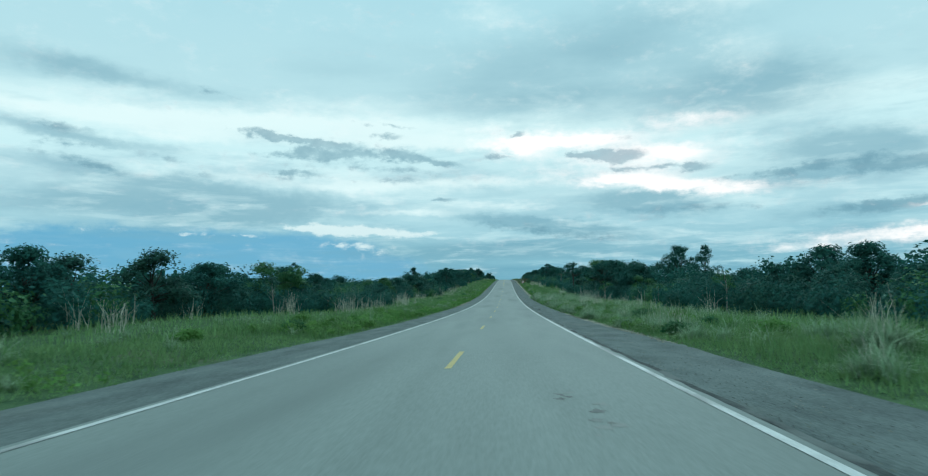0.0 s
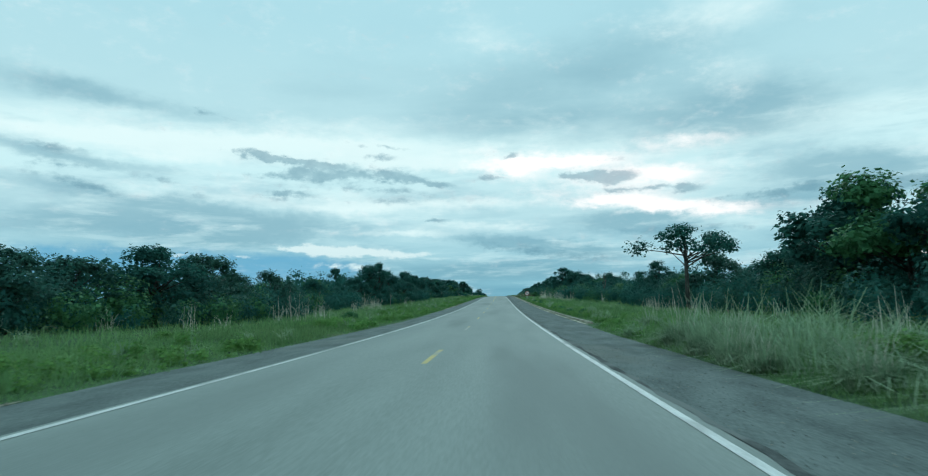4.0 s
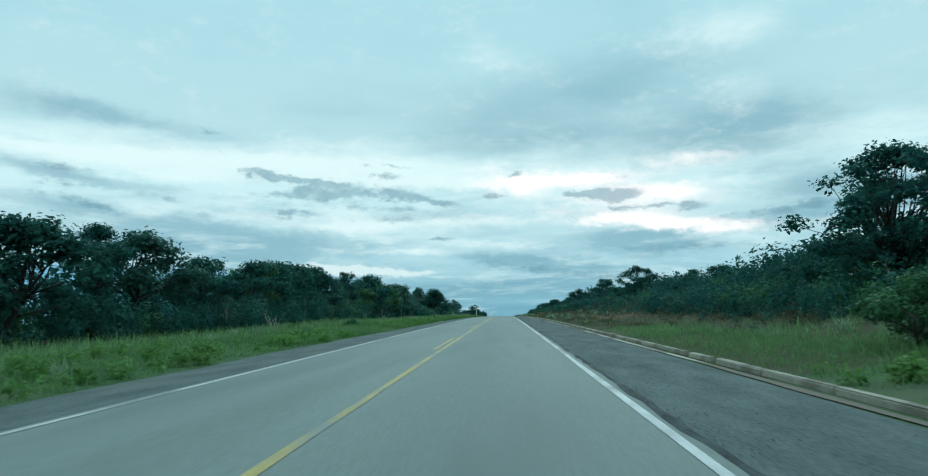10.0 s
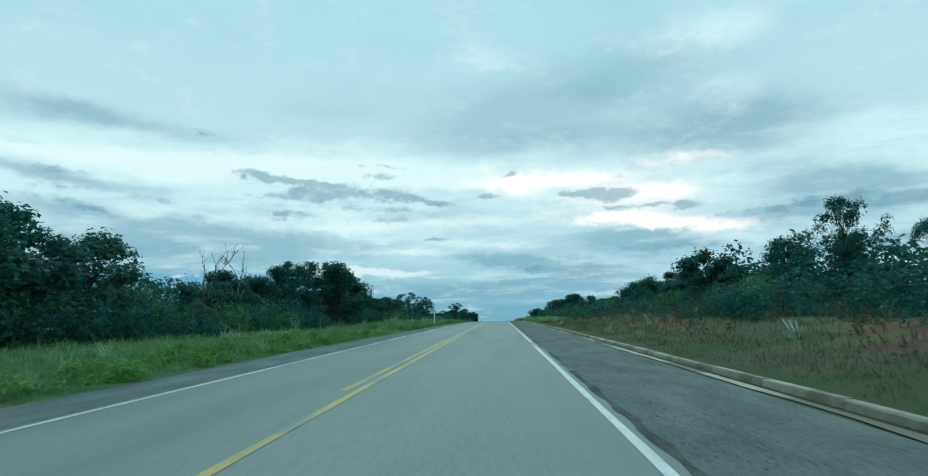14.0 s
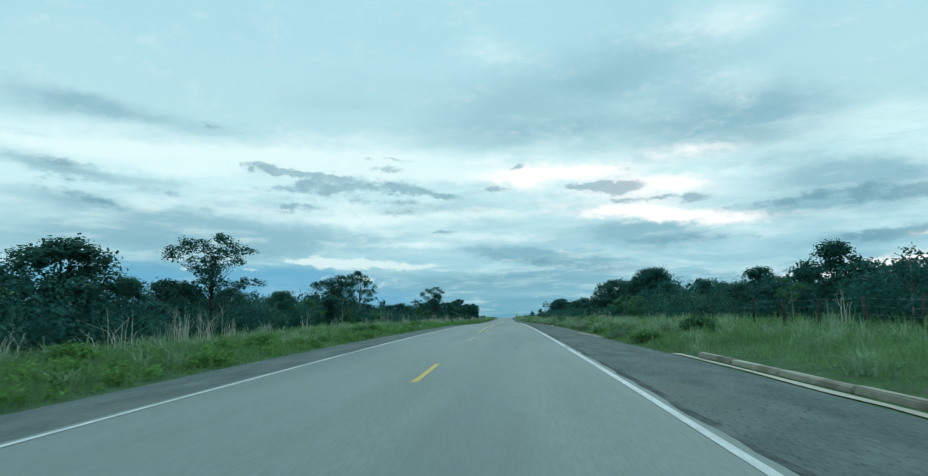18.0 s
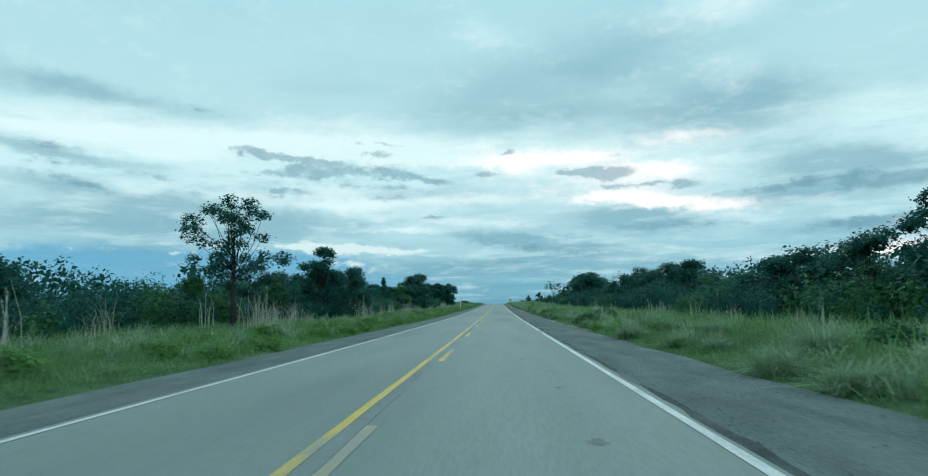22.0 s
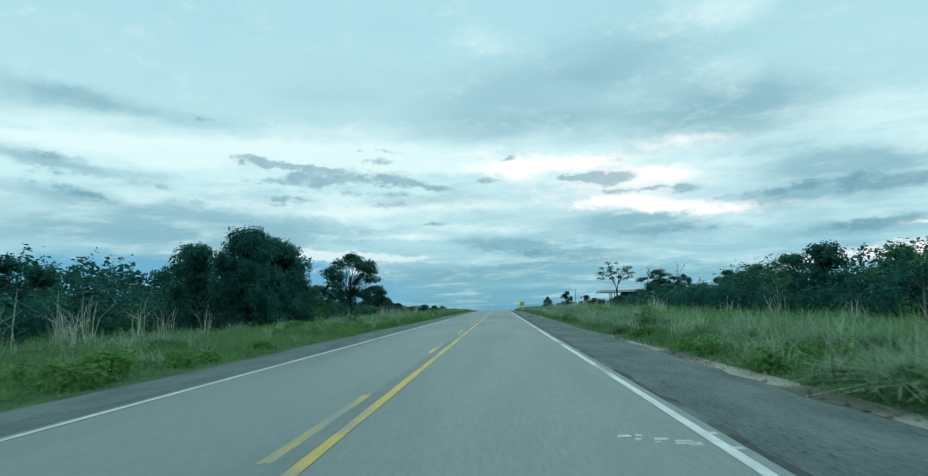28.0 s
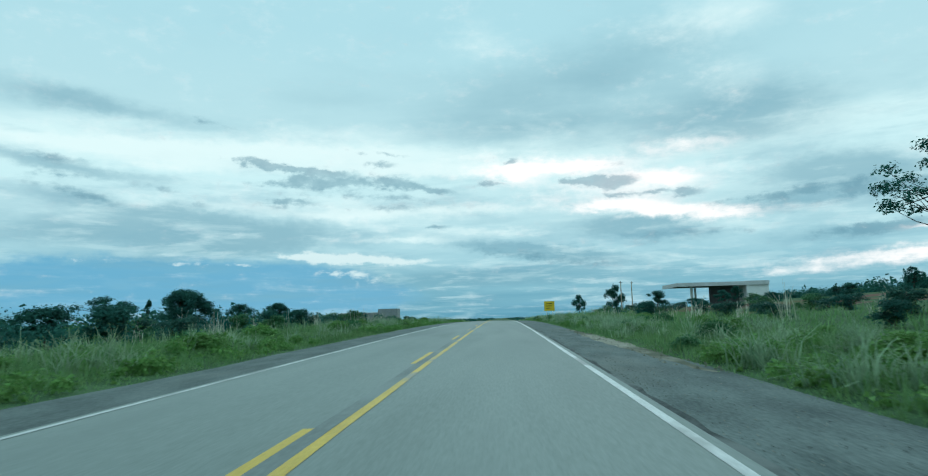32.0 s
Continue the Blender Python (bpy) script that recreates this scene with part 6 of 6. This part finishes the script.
def far_house():
    thing = tagged(new("flat_roofed_building"), "low unfinished grey building with a taller end block", "building")
    z = land_z(-56, 1175)
    thing.matrix_basis = pose(-56, 1175, z)
    h = road_z(1175) + 6.6 - z
    part("long_wall", box(25, 8, h, (-0.5, 0, h / 2), 0.03), BRICK_RAW, thing)
    part("roof", box(25.6, 8.6, 0.3, (-0.5, 0, h + 0.1), 0.03), ROOF_GREY, thing)
    part("end_block", box(8.4, 8.4, h + 1.7, (8.4, -0.4, (h + 1.7) / 2), 0.03), BRICK_RAW, thing, "taller raw masonry block")
    for k in range(3):
        # added panels on the wall; their dark colour imitates the shade indoors
        part("window", box(1.3, 0.1, 1.1, (-9 + 5.0 * k, -4.02, h * 0.55)), SHADE_GREY, thing, "added dark panel for a shaded window opening")


def utility_pole(x, y, top):
    thing = tagged(new("utility_pole"), "slender grey concrete pole with a short crossarm", "utility pole", group="poles")
    z = land_z(x, y)
    thing.matrix_basis = pose(x, y, z)
    h = top - (z - road_z(y))
    v, f = tube([(0, 0, -0.5), (0, 0, h)], [0.16, 0.10], 8)
    part("shaft", mesh_of("shaft", v, f, CONCRETE, True), None, thing)
    part("crossarm", box(0.7, 0.08, 0.10, (0, -0.1, h - 0.35), 0.01), DEAD_WOOD, thing)


canopy_building()
far_house()
utility_pole(28.9, 1035, 8.3)
utility_pole(31.3, 1035, 8.2)


# ---------------------------------------------------------------- kerb and gutter
def build_kerb():
    kerb = tagged(new("kerb"), "weathered concrete kerb of short stones beside a gutter", "kerb", kind="structure")
    y0, y1, length = 148.0, 516.0, 2.6
    stones = []
    for k in range(4):
        bm = box(0.15, length - 0.025, 0.36, (0, 0, 0), 0.018)
        rk = random.Random(k)
        for vert in bm.verts:
            vert.co += Vector((rk.uniform(-0.008, 0.008), rk.uniform(-0.006, 0.006), rk.uniform(-0.008, 0.008)))
        me = bpy.data.meshes.new("kerb_stone")
        bm.to_mesh(me)
        bm.free()
        me.materials.append(CONCRETE)
        stones.append(me)
    n = int((y1 - y0) / length)
    rk = random.Random(5)
    for i in range(n):
        y = y0 + (i + 0.5) * length
        # one stone has lost its end
        short = 0.62 if abs(y - 293.5) < 1.3 else 1.0
        ob = new("kerb_stone", stones[i % 4])
        ob.parent = kerb
        slope = math.degrees(math.atan(road_z(y + 1) - road_z(y)))
        ob.matrix_basis = pose(6.52 + rk.uniform(-0.012, 0.012), y, road_z(y) - 0.19 + rk.uniform(-0.01, 0.01), slope, rk.uniform(-1.5, 1.5), rk.uniform(-0.4, 0.4)) @ Matrix.Diagonal((1, short, 1, 1))
    tagged(new("gutter", ribbon("gutter", 6.18, 6.46, y0, y1, -0.002, GUTTER, 1.5, 0.05, 9)),
           "pale concrete gutter strip half covered by grit", "gutter", kind="structure")


GUTTER = material("gritty_gutter_concrete", (0.36, 0.32, 0.26), (0.54, 0.48, 0.40), 1.0, 0.9, (1, 0.35, 1), 14, 0.4,
                  third=(0.17, 0.14, 0.11), third_scale=0.5, third_range=(0.47, 0.56))
build_kerb()

# ---------------------------------------------------------------- wire fences
def wire_fence(side, x0, y0, y1, seed, gap=3.6):
    """Rough wooden posts with four strands of wire along the edge of the trees."""
    rf = random.Random(seed)
    fence = tagged(new("wire_fence"), "weathered grey wooden posts with thin strands of fence wire", "fence", group="roadside fences")
    feet = []
    y = y0
    while y < y1:
        x = side * (x0 + 0.5 * math.sin(y * 0.021))
        h = rf.uniform(1.1, 1.35)
        z = land_z(x, y)
        v_, f_ = tube([(0, 0, -0.4), (rf.uniform(-0.03, 0.03), 0, h * 0.5), (rf.uniform(-0.07, 0.07), rf.uniform(-0.05, 0.05), h)],
                      [rf.uniform(0.055, 0.075), 0.055, rf.uniform(0.04, 0.055)], 6)
        ob = part("post", mesh_of("post", v_, f_, BARK, True), None, fence)
        ob.matrix_basis = pose(x, y, z)
        feet.append((x, y, z))
        y += gap * rf.uniform(0.9, 1.1)
    for k in range(4):
        line = []
        for i, (x, y, z) in enumerate(feet):
            line.append((x - side * 0.06, y, z + 0.28 + 0.29 * k))
            if i + 1 < len(feet):
                q = feet[i + 1]
                line.append(((x + q[0]) / 2 - side * 0.06, (y + q[1]) / 2, (z + q[2]) / 2 + 0.25 + 0.29 * k))
        v_, f_ = tube(line, [0.0025] * len(line), 4)
        part("wire", mesh_of("wire", v_, f_, GALVANISED, True), None, fence)


wire_fence(1, 15.4, 322, 482, 61)
wire_fence(1, 15.2, 498, 545, 62)


# ---------------------------------------------------------------- loose bits on the shoulder
def rubble(name, x, y, size, mat, label, category, seed, flat_=0.55):
    rr = random.Random(seed)
    bm = bmesh.new()
    bmesh.ops.create_icosphere(bm, subdivisions=2, radius=0.5)
    for vert in bm.verts:
        vert.co *= rr.uniform(0.75, 1.1)
        vert.co.z = max(-0.3, min(0.4, vert.co.z)) * flat_
        vert.co.x *= 1.3
    bmesh.ops.bevel(bm, geom=bm.edges[:1], offset=0.01, affect="EDGES")
    me = bpy.data.meshes.new(name)
    bm.to_mesh(me)
    bm.free()
    me.materials.append(mat)
    ob = tagged(new(name, me), label, category, group="loose bits on the shoulder")
    base = road_z(y) - 0.02 * abs(x) - 0.012
    ob.matrix_basis = pose(x, y, base + 0.3 * flat_ * size, 0, 0, rr.uniform(0, 360)) @ Matrix.Diagonal((size, size, size, 1))


def chalk_marks():
    """Worn white survey marks that can no longer be read."""
    marks = tagged(new("road_writing"), "worn white painted marks across the lane edge", "road marking", kind="structure")
    for x, y, wx, wy in CHALK:
        z = road_z(y) - 0.02 * abs(x) + 0.004
        v_ = [(x + sx * wx, y + sy * wy, z) for sx, sy in ((-1, -1), (1, -0.8), (0.9, 1), (-0.9, 0.9))]
        part("bar", mesh_of("bar", v_, [(0, 1, 2, 3)], WHITE_PAINT), None, marks)


CHALK = [(2.77, 779.09, 0.065, 0.05), (2.91, 779.13, 0.03, 0.04), (2.87, 778.95, 0.03, 0.035), (3.07, 778.96, 0.06, 0.05), (3.01, 778.83, 0.03, 0.025), (3.25, 778.88, 0.08, 0.03), (3.27, 778.78, 0.125, 0.03), (3.31, 778.71, 0.065, 0.025), (3.61, 779.23, 0.04, 0.055), (3.56, 779.04, 0.01, 0.055), (3.6, 778.59, 0.065, 0.045)]
chalk_marks()


def sand_strips():
    """Pale sandy dirt and pebbles washed along the outer edge of the shoulder."""
    rs = np.random.default_rng(91)
    for i, (x0, x1, y0, y1) in enumerate(((5.5, 6.15, 528, 540), (5.4, 6.15, 566, 590), (5.6, 6.15, 640, 668), (5.5, 6.15, 700, 742), (5.6, 6.15, 770, 800), (5.3, 6.15, 896, 922), (-5.85, -5.3, 80, 120),
                                          (-5.85, -5.35, 196, 236), (5.6, 6.15, 20, 60), (-5.85, -5.35, 690, 745))):
        n = int((y1 - y0) / 0.8) + 1
        verts, faces = [], []
        for k in range(n):
            y = y0 + (y1 - y0) * k / (n - 1)
            fade = math.sin(math.pi * (k + 0.3) / (n - 0.4))
            mid, half = (x0 + x1) / 2, (x1 - x0) / 2 * (0.25 + 0.75 * fade)
            for s in (-1, 1):
                q = mid + s * half + rs.uniform(-0.13, 0.05) * s
                verts.append((q, y, road_z(y) - 0.02 * abs(q) - 0.008))
        faces = [(2 * k, 2 * k + 1, 2 * k + 3, 2 * k + 2) for k in range(n - 1)]
        tagged(new("sand_strip", mesh_of("sand_strip", verts, faces, SAND)), "pale sandy dirt along the shoulder edge", "dirt", kind="structure")
        m = int((y1 - y0) * 5)
        px, py = rs.uniform(x0, x1, m), rs.uniform(y0, y1, m)
        base = np.stack([px, py, np.interp(py, YS, ZS) - 0.02 * np.abs(px)], 1)
        r = rs.uniform(0.015, 0.06, m)[:, None]
        ang = rs.uniform(0, 6.28, m)
        a = np.stack([np.cos(ang), np.sin(ang), np.zeros(m)], 1) * r
        c = np.stack([-np.sin(ang), np.cos(ang), np.zeros(m)], 1) * r * 0.8
        top = base + np.array([0, 0, 1.0]) * r * 0.9
        quads = [np.stack([base - a, base - c, top, top], 1), np.stack([base - c, base + a, top, top], 1), np.stack([base + a, base + c, top, top], 1), np.stack([base + c, base - a, top, top], 1)]
        tagged(new("pebbles", quads_mesh("pebbles", np.concatenate(quads), SAND)), "small pale pebbles on the shoulder edge", "gravel", kind="stuff")


sand_strips()


def build_grit():
    """Loose chippings on the right shoulder, patch by patch."""
    meshes = []
    for seed, mat in ((401, CRUMBLE), (402, SAND), (403, CRUMBLE)):
        rg = np.random.default_rng(seed)
        n = 420 if mat is CRUMBLE else 160
        x, y = 0.05 + 2.1 * rg.uniform(0, 1, n) ** 1.6, 12.0 * rg.uniform(0, 1, n)
        r = rg.uniform(0.005, 0.016, n)[:, None]
        ang = rg.uniform(0, 6.28, n)
        base = np.stack([x, y, -0.02 * x], 1)
        a = np.stack([np.cos(ang), np.sin(ang), np.zeros(n)], 1) * r
        c = np.stack([-np.sin(ang), np.cos(ang), np.zeros(n)], 1) * r * 0.8
        top = base + np.array([0, 0, 1.0]) * r * 0.8 + a * 0.2
        meshes.append(quads_mesh("grit_patch", np.concatenate([np.stack([base - a, base - c, top, top], 1), np.stack([base - c, base + a, top, top], 1),
                                                               np.stack([base + a, base + c, top, top], 1), np.stack([base + c, base - a, top, top], 1)]), mat))
    grit = tagged(new("shoulder_grit"), "loose dark and pale chippings on the road shoulder", "gravel", kind="stuff")
    for k in range(78):
        y = -12.0 + 12.0 * k
        slope = math.degrees(math.atan2(road_z(y + 12) - road_z(y), 12.0))
        for mesh in (meshes[2 * (k % 2)], meshes[1]):
            ob = part("grit_patch", mesh, None, grit)
            ob.matrix_basis = pose(3.68 + drift(y), y, road_z(y) - 0.02 * 3.68 - 0.008, slope)


build_grit()


CHUNK = material("broken_asphalt", (0.03, 0.034, 0.034), (0.075, 0.08, 0.08), 5.0, 0.9, (1, 1, 1), 30, 0.6)
for i, (x, y, s) in enumerate(((4.25, 69.9, 0.13), (4.31, 69.1, 0.10), (4.34, 68.2, 0.15), (4.94, 843.7, 0.14), (4.79, 841.8, 0.11), (4.56, 840.3, 0.13),
                               (5.85, 347.8, 0.16), (5.80, 346.0, 0.12), (5.33, 339.3, 0.14))):
    rubble("asphalt_chunk", x, y, s, CHUNK, "broken dark lump of asphalt on the road shoulder", "rubble", i)
for i, (x, y, s) in enumerate(((-5.6, 704.0, 0.26), (-5.75, 713.6, 0.30), (-5.65, 714.7, 0.22), (-5.8, 716.4, 0.34), (-5.7, 718.1, 0.24), (-5.85, 719.5, 0.30), (-5.75, 721.6, 0.26))):
    rubble("concrete_lump", x, y, s, CONCRETE, "pale broken concrete lump at the edge of the verge", "rubble", 40 + i, 0.7)
for i, (x, y, s) in enumerate(((5.80, 840.1, 0.16), (5.75, 865.7, 0.15), (5.75, 560.1, 0.18))):
    rubble("litter", x, y, s, WHITE_STEEL, "crumpled white litter on the road shoulder", "litter", 20 + i, 0.4)


# ---------------------------------------------------------------- the patterns that were copied go
for protos in PROTO.values():
    for proto in protos:
        for o in (*proto.children_recursive, proto):
            bpy.data.objects.remove(o)
